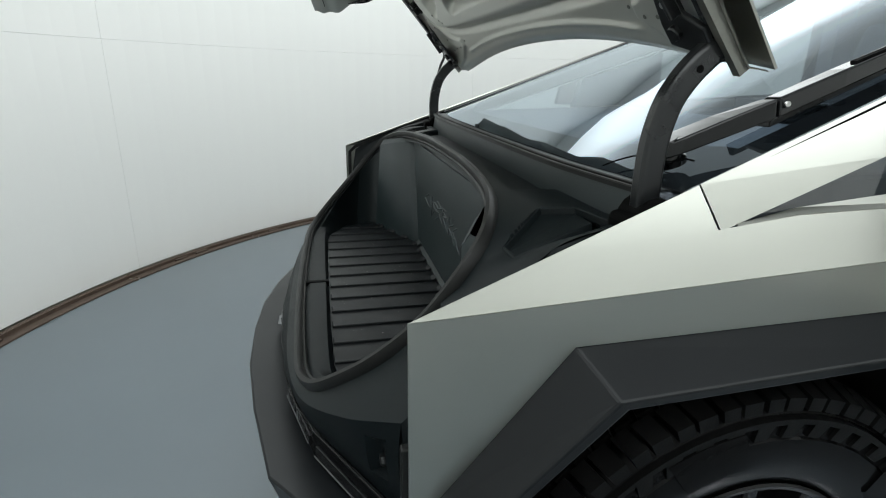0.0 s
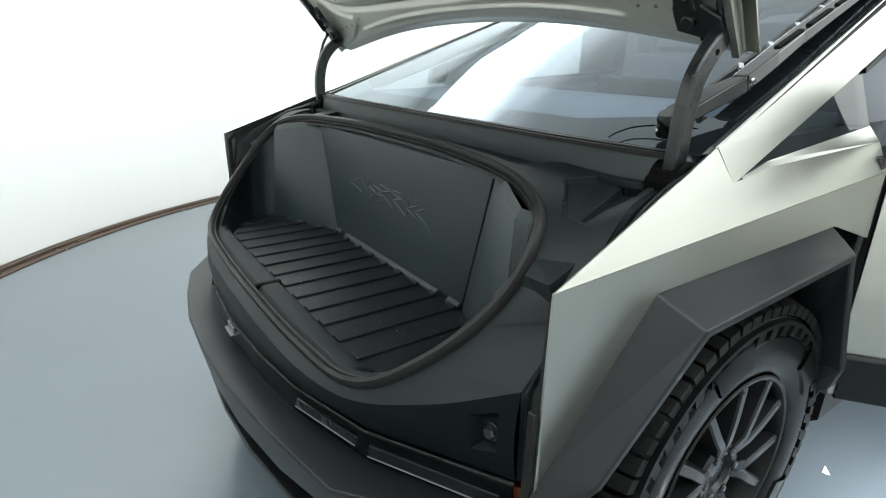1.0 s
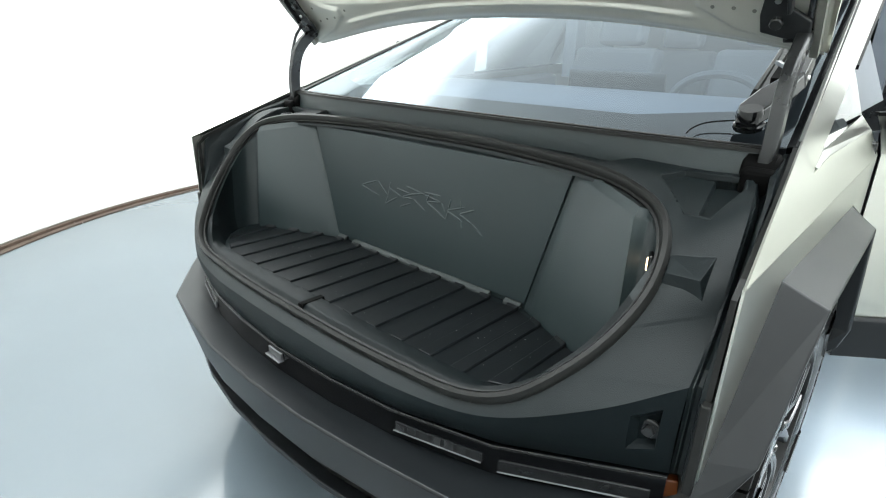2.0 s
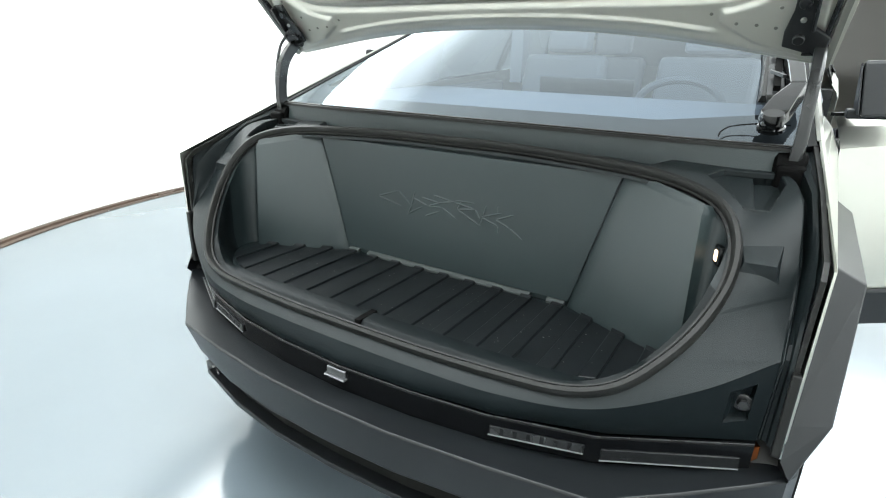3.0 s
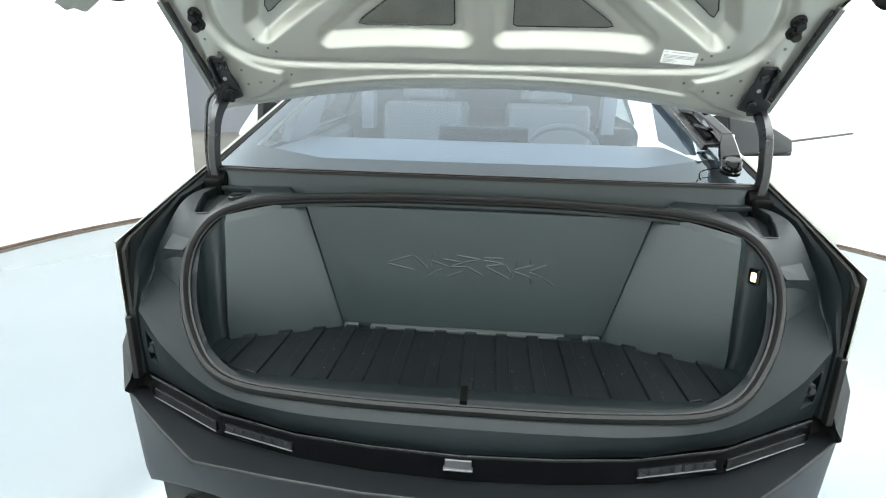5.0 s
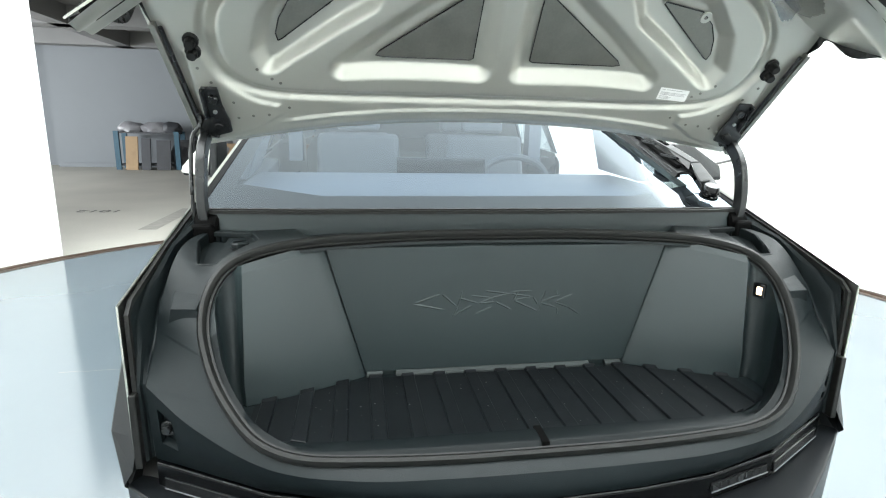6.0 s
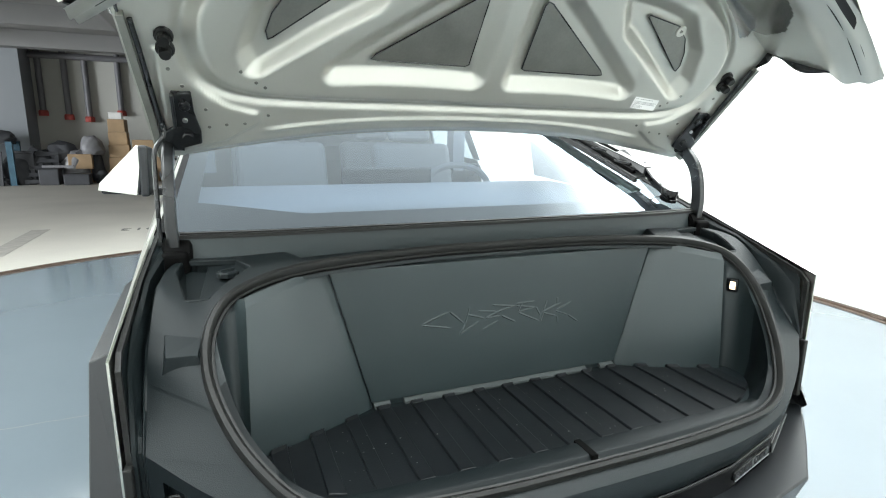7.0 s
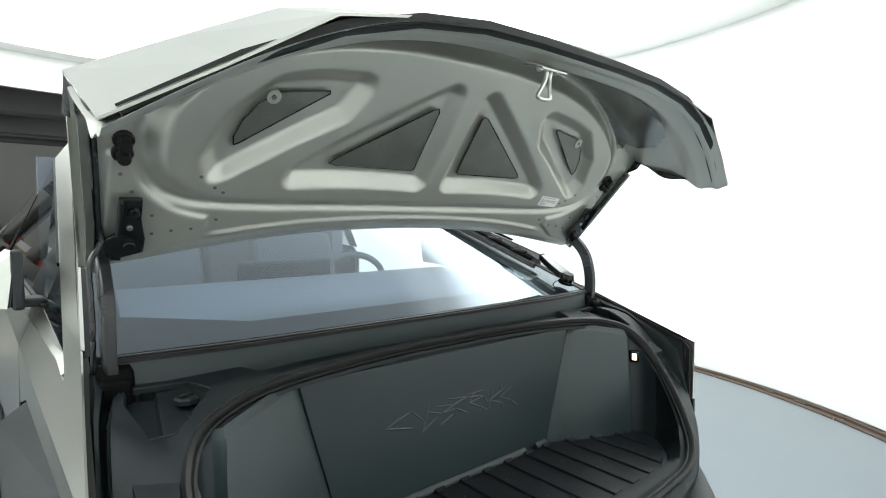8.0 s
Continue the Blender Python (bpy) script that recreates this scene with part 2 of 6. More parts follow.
def prism(poly, axis, a, b):
    """A polygon of pairs, drawn out along an axis from a to b."""
    n = len(poly)

    def at(p, w):
        return {"x": (w, p[0], p[1]), "y": (p[0], w, p[1]), "z": (p[0], p[1], w)}[axis]
    v = [at(p, a) for p in poly] + [at(p, b) for p in poly]
    f = [tuple(range(n)), tuple(range(2 * n - 1, n - 1, -1))] + [(i, (i + 1) % n, n + (i + 1) % n, n + i) for i in range(n)]
    return v, f


def curve(points, per=5):
    """Catmull-Rom through the points."""
    p = [Vector(q) for q in points]
    p = [2 * p[0] - p[1]] + p + [2 * p[-1] - p[-2]]
    out = []
    for i in range(1, len(p) - 2):
        for k in range(per):
            t = k / per
            a, b, c, d = p[i - 1], p[i], p[i + 1], p[i + 2]
            out.append(0.5 * (2 * b + (c - a) * t + (2 * a - 5 * b + 4 * c - d) * t * t + (3 * b - a - 3 * c + d) * t ** 3))
    return out + [p[-2]]


def lines(points, per=5):
    """Straight steps through the points, as many as curve() gives."""
    p = [Vector(q) for q in points]
    return [p[i].lerp(p[i + 1], k / per) for i in range(len(p) - 1) for k in range(per)] + [p[-1]]


def sweep(path, profile, up=(0, 0, 1), closed=False):
    """A profile of (side, up) pairs carried along a path."""
    path = [Vector(p) for p in path]
    n, m, v = len(path), len(profile), []
    for i, p in enumerate(path):
        a = path[(i - 1) % n] if closed or i else path[i]
        b = path[(i + 1) % n] if closed or i < n - 1 else path[i]
        t = (b - a).normalized()
        s = t.cross(Vector(up))
        s = s.normalized() if s.length > 1e-4 else Vector((1, 0, 0))
        u = s.cross(t)
        v += [p + s * q[0] + u * q[1] for q in profile]
    f = []
    for i in range(n if closed else n - 1):
        for j in range(m):
            a, b = i * m, ((i + 1) % n) * m
            f.append((a + j, a + (j + 1) % m, b + (j + 1) % m, b + j))
    if not closed:
        f += [tuple(range(m - 1, -1, -1)), tuple(range((n - 1) * m, n * m))]
    return v, f


def circle(r, n=8, ry=None):
    return [(r * math.cos(2 * math.pi * i / n), (ry or r) * math.sin(2 * math.pi * i / n)) for i in range(n)]


def lathe(profile, n=48):
    """A profile of (x, radius) pairs turned round the x axis."""
    v, f, m = [], [], len(profile)
    for i in range(n):
        a = 2 * math.pi * i / n
        v += [(x, r * math.cos(a), r * math.sin(a)) for x, r in profile]
    for i in range(n):
        for j in range(m - 1):
            a, b = i * m, ((i + 1) % n) * m
            f.append((a + j, a + j + 1, b + j + 1, b + j))
    return v, f


def mirrored(half):
    """A half line from the middle outwards, made whole from the left end to the right."""
    return [Vector((-p[0], p[1], p[2])) for p in reversed(half[1:])] + [Vector(p) for p in half]


def drum(r, h, n=10):
    """A short upright cylinder with a chamfer."""
    ring = [[(q * math.cos(2 * math.pi * i / n), q * math.sin(2 * math.pi * i / n), z) for i in range(n)] for q, z in ((r, 0), (r, h * 0.75), (r * 0.85, h))]
    v, f = strip(*ring, closed=True)
    return v, f + [tuple(range(n)), tuple(range(3 * n - 1, 2 * n - 1, -1))]

# ---- the booth: turntable, white drum wall, luminous ceiling ----
CX, CY = BOOTH_C


def arc(r, a0, a1, n, z):
    """Points on a circle round the turntable's middle; degrees from ahead, positive to the right."""
    return [(CX + r * math.sin(radians(a0 + (a1 - a0) * i / n)), CY + r * math.cos(radians(a0 + (a1 - a0) * i / n)), z) for i in range(n + 1)]


def disc(r, z, n=128):
    ring = arc(r, 0, 360, n, z)[:-1]
    return ring, [tuple(range(n))]


floor = part("floor", *strip(arc(BOOTH_R - 0.08, 0, 360, 128, -0.02)[:-1], arc(BOOTH_R - 0.08, 0, 360, 128, 0.0)[:-1], closed=True), EPOXY)
bm = bmesh.new()
bm.from_mesh(floor.data)
top = [v for v in bm.verts if v.co.z > -0.01]
bm.faces.new(top)
bm.to_mesh(floor.data)
bm.free()
tagged(floor, "glossy grey-blue epoxy turntable floor under the truck", "floor", kind="structure")

rim = tagged(new("turntable_rim"), "rusty brown steel edge ring round the turntable floor", "trim", kind="structure")
for i in range(24):
    a0 = i * 15
    rows_ = [arc(r, a0 + 0.06, a0 + 14.94, 8, z) for r, z in ((BOOTH_R - 0.082, -0.015), (BOOTH_R - 0.08, 0.008), (BOOTH_R - 0.05, 0.010), (BOOTH_R - 0.046, -0.004), (BOOTH_R + 0.0, -0.004), (BOOTH_R + 0.002, 0.014), (BOOTH_R + 0.03, 0.016), (BOOTH_R + 0.032, -0.015))]
    part("rim_plate", *strip(*rows_), RUST, rim)
rnd = random.Random(4)
for i in range(40):
    a = rnd.uniform(0, 360)
    m = Matrix.Translation((CX + (BOOTH_R - 0.022) * math.sin(radians(a)), CY + (BOOTH_R - 0.022) * math.cos(radians(a)), -0.002)) @ Matrix.Rotation(-radians(a), 4, "Z")
    part("rim_bracket", *moved(box(-0.05, 0.05, -0.012, 0.012, 0, 0.012 + 0.004 * rnd.random()), m), RUST, rim)

OPEN_A, OPEN_B = -53.2, 22.0      # the drum wall's gap towards the hall, in degrees
WALL_R = BOOTH_R + 0.06
wall = tagged(new("wall_1"), "curved white painted booth wall of two tiers of panels", "wall", kind="structure")
bays = [(OPEN_B + (360 + OPEN_A - OPEN_B) * i / 18, OPEN_B + (360 + OPEN_A - OPEN_B) * (i + 1) / 18) for i in range(18)]
for i, (a0, a1) in enumerate(bays):
    for z0, z1 in ((0.012, 1.4593), (1.4607, CEIL_Z)):
        g = 0.0 if i % 3 else 0.02
        l = [arc(WALL_R, a0 + g, a1, 8, z0), arc(WALL_R, a0 + g, a1, 8, z1), arc(WALL_R + 0.06, a0 + g, a1, 8, z1), arc(WALL_R + 0.06, a0 + g, a1, 8, z0)]
        v, f = strip(*l, l[0])
        n = 9
        f += [tuple(k * n for k in range(4)), tuple(k * n + n - 1 for k in range(4))]
        part("wall_panel", v, f, WALLW, wall)
header = part("header", *strip(*[arc(r, OPEN_A, OPEN_B, 24, z) for r, z in ((WALL_R, 2.78), (WALL_R, CEIL_Z), (WALL_R + 0.06, CEIL_Z), (WALL_R + 0.06, 2.78), (WALL_R, 2.78))]), WALLW)
tagged(header, "white booth header beam above an opening to the hall", "beam", kind="structure")

LAMP_R = 3.95
cl = part("ceiling", *strip(*[arc(r, 0, 360, 96, z)[:-1] for r, z in ((LAMP_R, CEIL_Z), (WALL_R + 0.06, CEIL_Z), (WALL_R + 0.06, CEIL_Z + 0.12), (LAMP_R, CEIL_Z + 0.12), (LAMP_R, CEIL_Z))], closed=True), WALLW)
tagged(cl, "white painted booth ceiling ring round the light panel", "ceiling", kind="structure")
lamp = thing("ceiling_light", "large round luminous white ceiling panel of the photo booth", "light", (CX, CY, CEIL_Z + 0.06))
dv, df = disc(LAMP_R - 0.002, CEIL_Z + 0.006)
part("diffuser", [(x - CX, y - CY, z - CEIL_Z - 0.06) for x, y, z in dv], df, LIGHTP, lamp)
fr_ = strip(*[arc(r, 0, 360, 96, z)[:-1] for r, z in ((LAMP_R - 0.012, CEIL_Z + 0.005), (LAMP_R - 0.010, CEIL_Z - 0.003), (LAMP_R + 0.01, CEIL_Z - 0.003), (LAMP_R + 0.012, CEIL_Z - 0.001))], closed=True)
part("lamp_frame", [(x - CX, y - CY, z - CEIL_Z - 0.06) for x, y, z in fr_[0]], fr_[1], WALLW, lamp)

rnd = random.Random(17)
crack = [(-2.05 + 0.05 * i, 1.905 + 0.0015 * i + rnd.uniform(-0.006, 0.006)) for i in range(19)]
part("hairline_crack", *strip([(x, y - 0.0022, 0.0006) for x, y in crack], [(x, y + 0.0022 * rnd.uniform(0.3, 1), 0.0006) for x, y in crack]), MARK, floor)
scrap_v = [(x, y, 0.002 + 0.006 * (i == 1)) for i, (x, y) in enumerate([(0.912, 1.385), (0.906, 1.421), (0.934, 1.393), (0.924, 1.386)])]
tagged(part("paper_scrap", scrap_v, [(0, 1, 2), (0, 2, 3)], STICKER, solid=0.001), "tiny torn scrap of white paper on the floor", "litter")

# ---- the parking hall behind the opening ----
ground = part("ground", *box(-16, 14, -4, 19.0, -0.10, -0.025), CONC)
tagged(ground, "worn pale concrete parking hall floor with stains", "ground", kind="structure")
HALL_Z = 4.0
wn_ = part("wall_north", *box(-9.4, 14, 18.6, 18.8, -0.1, HALL_Z), HALLB)
tagged(wn_, "plain grey-beige concrete back wall of the hall", "wall", kind="structure")
ww = part("wall_west", *box(-9.6, -5.55, 17.6, 18.6, -0.1, HALL_Z), HALLW)
tagged(ww, "blue-grey painted projecting wall of the parking hall", "wall", kind="structure")
tagged(part("wall_east", *box(13.8, 14.0, -4, 18.6, -0.1, HALL_Z), HALLB), "plain hall wall", "wall", kind="structure")
tagged(part("wall_south", *box(-16, 14, -4.2, -4.0, -0.1, HALL_Z), HALLB), "plain hall wall", "wall", kind="structure")
tagged(part("wall_far_west", *box(-16.2, -16.0, -4, 19, -0.1, HALL_Z), HALLB), "plain hall wall", "wall", kind="structure")
tagged(part("wall_north_west", *box(-16, -9.4, 18.4, 18.6, -0.1, HALL_Z), HALLW), "blue-grey painted hall wall", "wall", kind="structure")
pieces = [box(-16, 14, -4, 19.0, HALL_Z, HALL_Z + 0.2)]
for y in (9.2, 13.4, 17.0):
    pieces.append(box(-16, 14, y, y + 0.5, HALL_Z - 0.42, HALL_Z))
for x in (-7.4, -2.6, 2.2):
    pieces.append(box(x, x + 0.45, -4, 19, HALL_Z - 0.42, HALL_Z - 0.002))
sof = part("hall_ceiling", *merge(*pieces), SOFFIT)
tagged(sof, "dark grey beamed hall soffit", "ceiling", kind="structure")
skirt = part("kerb", *box(-9.4, -5.5, 17.5, 17.6, -0.02, 0.10), HALLW)
tagged(skirt, "low painted kerb along the hall wall", "kerb", kind="structure")

# bay numbers and bay line on the concrete


def bay_number(word, x, y, size):
    cu = bpy.data.curves.new("bay_number", "FONT")
    cu.body, cu.size, cu.align_x, cu.align_y, cu.extrude = word, size, "CENTER", "CENTER", 0.001
    ob = new("bay_number_source", cu)
    dg = bpy.context.evaluated_depsgraph_get()
    me = bpy.data.meshes.new_from_object(ob.evaluated_get(dg))
    bpy.data.objects.remove(ob)
    me.materials.clear()
    me.materials.append(MARK)
    n = new("bay_number", me)
    n.location, n.rotation_euler = (x, y, -0.0225), (0, 0, math.pi)
    n.scale = (1.15, 1.0, 1.0)
    return tagged(n, "dark painted bay number %s on the concrete floor" % word, "marking", group="bay numbers")


bay_number("1012", -4.45, 8.12, 0.30)
bay_number("1013", -1.78, 8.08, 0.30)
tagged(part("bay_line", *box(-3.28, -3.05, 6.45, 8.4, -0.025, -0.0225), LINEP), "faded dark bay line painted on the concrete", "marking")

# upright drain pipes with red valves on the back wall
rnd = random.Random(11)
for x, z0 in ((-5.35, 1.85), (-4.72, 1.75), (-4.2, 1.70), (-3.35, 1.9)):
    p = thing("wall_pipe", "dark upright pipe with a red foot on the hall wall", "pipe", (x, 18.5, z0), group="wall pipes")
    v, f = strip(*[[(0.085 * math.cos(a * math.pi / 6), 0.085 * math.sin(a * math.pi / 6), z) for a in range(12)] for z in (0.12, 1.95)], closed=True)
    part("pipe", v, f, PIPE, p, smooth=True)
    part("valve", *drum(0.13, 0.16), REDP, p)
rail = part("pipe_rail", *sweep([(-5.6, 18.45, 3.55), (3.0, 18.45, 3.55)], circle(0.09)), PIPE)
tagged(rail, "dull grey pipe running along the hall wall below the soffit", "pipe")
sg = part("exit_lamp", *box(-2.62, -2.40, 16.97, 17.0, 3.66, 3.74), REDG)
tagged(sg, "small glowing red lamp under the hall soffit", "light")

# stored goods along the back wall


def carton(x, y, z, w, d, h, turn, rnd):
    o = thing("carton", "brown cardboard box stacked by the hall wall", "box", (x, y, z), group="stacked cartons")
    o.rotation_euler = (0, 0, turn)
    part("body", *box(-w / 2, w / 2, -d / 2, d / 2, 0, h), CARD, o, bevel=0.008, seg=1)
    part("flap", *box(-w / 2 + 0.01, w / 2 - 0.01, -d / 2 + 0.005, -0.004, h, h + 0.006), CARD, o)
    part("flap", *box(-w / 2 + 0.01, w / 2 - 0.01, 0.004, d / 2 - 0.005, h, h + 0.006), CARD, o)
    part("tape", *box(-w / 2 - 0.002, w / 2 + 0.002, -0.025, 0.025, h + 0.006, h + 0.008), BAG, o)
    return o


rnd = random.Random(21)
G = -0.025
for k in range(5):
    carton(-3.35, 17.5, G + 0.36 * k, 0.62 - 0.05 * k, 0.5, 0.35, rnd.uniform(-0.1, 0.1), rnd)
top_box = thing("carton", "small white cardboard box on top of the brown stack", "box", (-3.38, 17.5, G + 1.80), group="stacked cartons")
part("body", *box(-0.16, 0.16, -0.14, 0.14, 0, 0.16), STICKER, top_box, bevel=0.006, seg=1)
part("lid", *box(-0.165, 0.165, -0.145, 0.145, 0.16, 0.19), STICKER, top_box, bevel=0.006, seg=1)
for x, n in ((-4.25, 2), (-2.7, 3), (-2.1, 2), (-1.4, 3), (-0.7, 2), (0.1, 3), (0.9, 2)):
    for k in range(n):
        carton(x + rnd.uniform(-0.08, 0.08), 17.4 + rnd.uniform(-0.2, 0.2), G + 0.41 * k, rnd.uniform(0.5, 0.68), 0.5, 0.40, rnd.uniform(-0.3, 0.3), rnd)


def lump(seed, w, d, h):
    """A slumped bag: a squashed ball with folds."""
    bm = bmesh.new()
    bmesh.ops.create_icosphere(bm, subdivisions=3, radius=1.0)
    for v in bm.verts:
        q = v.co.copy()
        r = 1 + 0.22 * noise.noise(q * 1.7 + Vector((seed * 3.1, 0, 0))) + 0.10 * noise.noise(q * 5 + Vector((0, seed * 2.7, 0)))
        v.co = Vector((q.x * w * r, q.y * d * r, max(-0.55, q.z) * h * r + h * 0.55))
    me_v = [tuple(v.co) for v in bm.verts]
    me_f = [tuple(v.index for v in f.verts) for f in bm.faces]
    bm.free()
    return me_v, me_f


for i, (x, y, z, w, h, mt) in enumerate(((-4.9, 17.3, 0, 0.42, 0.5, DARKC), (-4.45, 17.2, 0, 0.36, 0.62, BAG), (-5.25, 17.2, 0, 0.45, 0.65, DARKC), (-4.0, 17.2, 0.8, 0.30, 0.34, BAG), (-4.75, 17.3, 0.62, 0.4, 0.36, DARKC), (-2.9, 16.9, 0, 0.3, 0.26, BAG), (-1.9, 16.8, 0, 0.42, 0.3, DARKC), (-1.1, 16.8, 0, 0.36, 0.32, BAG), (-0.3, 16.8, 0, 0.42, 0.34, CARD), (-5.7, 16.9, 0, 0.34, 0.5, DARKC))):
    v, f = lump(i + 1, w, w * 0.8, h)
    o = part("filled_bag", [(a + x, b + y, c + z + G) for a, b, c in v], f, mt, smooth=True)
    tagged(o, "slumped filled bag among stored goods in the hall", "bag", group="stored bags")

rack = thing("storage_rack", "blue steel rack loaded with dark goods and boards", "rack", (-6.6, 16.9, G))
for x in (-0.85, 0.85):
    for y in (-0.3, 0.3):
        part("post", *box(x - 0.07, x + 0.07, y - 0.04, y + 0.04, 0, 1.15), BLUE, rack)
part("shelf", *box(-0.85, 0.85, -0.3, 0.3, 0.12, 0.17), DARKC, rack)
part("shelf", *box(-0.85, 0.85, -0.3, 0.3, 1.08, 1.12), DARKC, rack)
for x, w, h, mt, tx in ((-0.45, 0.34, 1.0, CARD, 0.06), (-0.05, 0.25, 0.95, DARKC, -0.05), (0.45, 0.4, 0.9, DARKC, 0.04)):
    b_ = part("leaning_board", *moved(box(-w / 2, w / 2, -0.03, 0.03, 0, h), Matrix.Translation((-6.6 + x, 16.5, G + 0.002)) @ Matrix.Rotation(-0.18, 4, "X")), mt)
    tagged(b_, "flat board leaning on the storage rack", "board")
for i, (x, w, mt) in enumerate(((-0.5, 0.42, BAG), (0.2, 0.5, BAG), (0.65, 0.3, DARKC))):
    v, f = lump(i + 31, w, 0.28, 0.20)
    tagged(part("folded_sheet", [(a - 6.6 + x, b + 16.9, c + 1.12 + G) for a, b, c in v], f, mt, smooth=True), "crumpled pale sheet lying on the storage rack", "sheet")
for i, (x, y, w, d, h) in enumerate(((-5.55, 17.0, 0.5, 0.4, 0.9), (-4.95, 16.7, 0.45, 0.4, 0.45), (-4.3, 16.6, 0.6, 0.4, 0.30))):
    c = thing("parts_crate", "dark plastic crate of spare parts by the hall wall", "crate", (x, y, G), group="parts crates")
    part("body", *merge(box(-w / 2, w / 2, -d / 2, d / 2, 0, h * 0.94)), DARKC, c, bevel=0.02)
    part("crate_lip", *merge(box(-w / 2 - 0.02, w / 2 + 0.02, -d / 2 - 0.02, d / 2 + 0.02, h * 0.94, h)), DARKC, c, bevel=0.008)

# dark jumble beside the rack: bins, a leaning pallet, a pale shelf board, valve wheels on the drop pipes
for i, (x, y, w, h, mt) in enumerate(((-5.85, 17.15, 0.40, 1.05, DARKC), (-5.45, 17.35, 0.46, 1.22, DARKC), (-5.0, 17.4, 0.40, 1.02, DARKC), (-4.62, 17.45, 0.34, 0.92, BAG), (-3.95, 17.35, 0.28, 1.10, DARKC), (-3.78, 17.0, 0.30, 0.42, DARKC))):
    v, f = lump(i + 51, w * 0.62, w * 0.5, h * 0.55)
    tagged(part("covered_goods", [(a + x, b + y, c + G) for a, b, c in v], f, mt, smooth=True), "tall heap of goods under a dark cover by the hall wall", "goods", group="covered goods")
pal = thing("pallet", "worn wooden pallet leaning among the stored goods", "pallet", (-5.15, 16.72, G))
pal.rotation_euler = (radians(-14), 0, radians(8))
for i in range(5):
    part("slat", *box(-0.40, 0.40, -0.012, 0.012, 0.04 + 0.19 * i, 0.14 + 0.19 * i), DARKC, pal)
for x in (-0.36, 0.0, 0.36):
    part("bearer", *box(x - 0.04, x + 0.04, 0.012, 0.10, 0.0, 0.94), DARKC, pal)
tagged(part("shelf_board", *moved(box(-0.36, 0.36, -0.03, 0.03, -0.03, 0.03), Matrix.Translation((-4.72, 16.55, G + 0.50))), BAG, bevel=0.004), "pale board lying across the crates", "board")

# ---- the pickup truck ----
truck = thing("pickup_truck", "angular brushed-steel electric pickup truck with its front hood open", "truck", (0, 2.6, 0))


def tpart(name, vf, mat, parent=truck, **kw):
    """A part of the truck, given in world places."""
    ob = part(name, *vf, mat, parent, **kw)
    base = parent.matrix_world.inverted() if parent.parent else Matrix.Translation((0, -2.6, 0))
    if not parent.parent:
        ob.matrix_parent_inverse = base
    return ob


def edge(y):
    """The steel body's upper edge, from the fender's tip to the roof's peak."""
    return 0.900 - 0.105 * y, y, 0.990 + 0.370 * y


def shoulder(y):
    return 0.900 + 0.030 * y, y, 0.990 + 0.070 * y


# half lines from the middle outwards
SEAL = [(0, 0.253, 1.086), (0.2, 0.250, 1.086), (0.4, 0.238, 1.080), (0.54, 0.218, 1.073), (0.64, 0.190, 1.058), (0.71, 0.155, 1.030), (0.745, 0.105, 0.978), (0.748, 0.05, 0.912), (0.72, -0.015, 0.843), (0.675, -0.075, 0.785), (0.61, -0.130, 0.732), (0.52, -0.160, 0.705), (0.38, -0.170, 0.695), (0.2, -0.176, 0.690), (0, -0.178, 0.690)]
OUTER = [(0, 0.334, 1.100), (0.2, 0.334, 1.100), (0.4, 0.335, 1.098), (0.56, 0.342, 1.090), (0.70, 0.358, 1.083), (0.80, 0.345, 1.083), (0.837, 0.225, 1.060), (0.853, 0.118, 0.962), (0.857, 0.072, 0.885), (0.858, -0.004, 0.808), (0.74, -0.09, 0.748), (0.58, -0.165, 0.690), (0.40, -0.200, 0.672), (0.2, -0.210, 0.668), (0, -0.213, 0.668)]
BARTOP = [(0.853, 0.004, 0.628), (0.74, -0.060, 0.628), (0.60, -0.138, 0.626), (0.40, -0.198, 0.622), (0.2, -0.226, 0.622), (0, -0.236, 0.622)]
seal_h = curve(SEAL, 5)


def ring(half):
    """A closed loop from a half line that runs from the rear middle to the front middle."""
    return [Vector(p) for p in half] + [Vector((-p[0], p[1], p[2])) for p in reversed(half[1:-1])]


def inset(half, d, dz):
    """The half line drawn towards the opening's middle."""
    c = Vector((0, 0.04, 0.88))
    out = []
    for p in half:
        q = Vector((p[0] * (1 - d / 0.75), p[1] + (c.y - p[1]) * d / 0.22, p[2] + (c.z - p[2]) * d / 0.22 + dz))
        out.append(q)
    return out


# black plastic surround of the front trunk, with a recess, trays and wedges formed in it


def sd_poly(px, py, poly):
    """Signed distance of grid points to a polygon, negative inside."""
    d = np.full(px.shape, 1e9)
    inside = np.zeros(px.shape, bool)
    n = len(poly)
    for i in range(n):
        (ax, ay), (bx, by) = poly[i], poly[(i + 1) % n]
        ex, ey = bx - ax, by - ay
        wx, wy = px - ax, py - ay
        k = np.clip((wx * ex + wy * ey) / (ex * ex + ey * ey), 0, 1)
        d = np.minimum(d, np.hypot(wx - ex * k, wy - ey * k))
        cond = ((ay <= py) & (by > py)) | ((by <= py) & (ay > py))
        with np.errstate(divide="ignore", invalid="ignore"):
            cross = ax + (py - ay) / (by - ay) * ex
        inside ^= cond & (px < cross)
    return np.where(inside, -d, d)


def step(a, b, t):
    k = np.clip((t - a) / (b - a), 0, 1)
    return k * k * (3 - 2 * k)


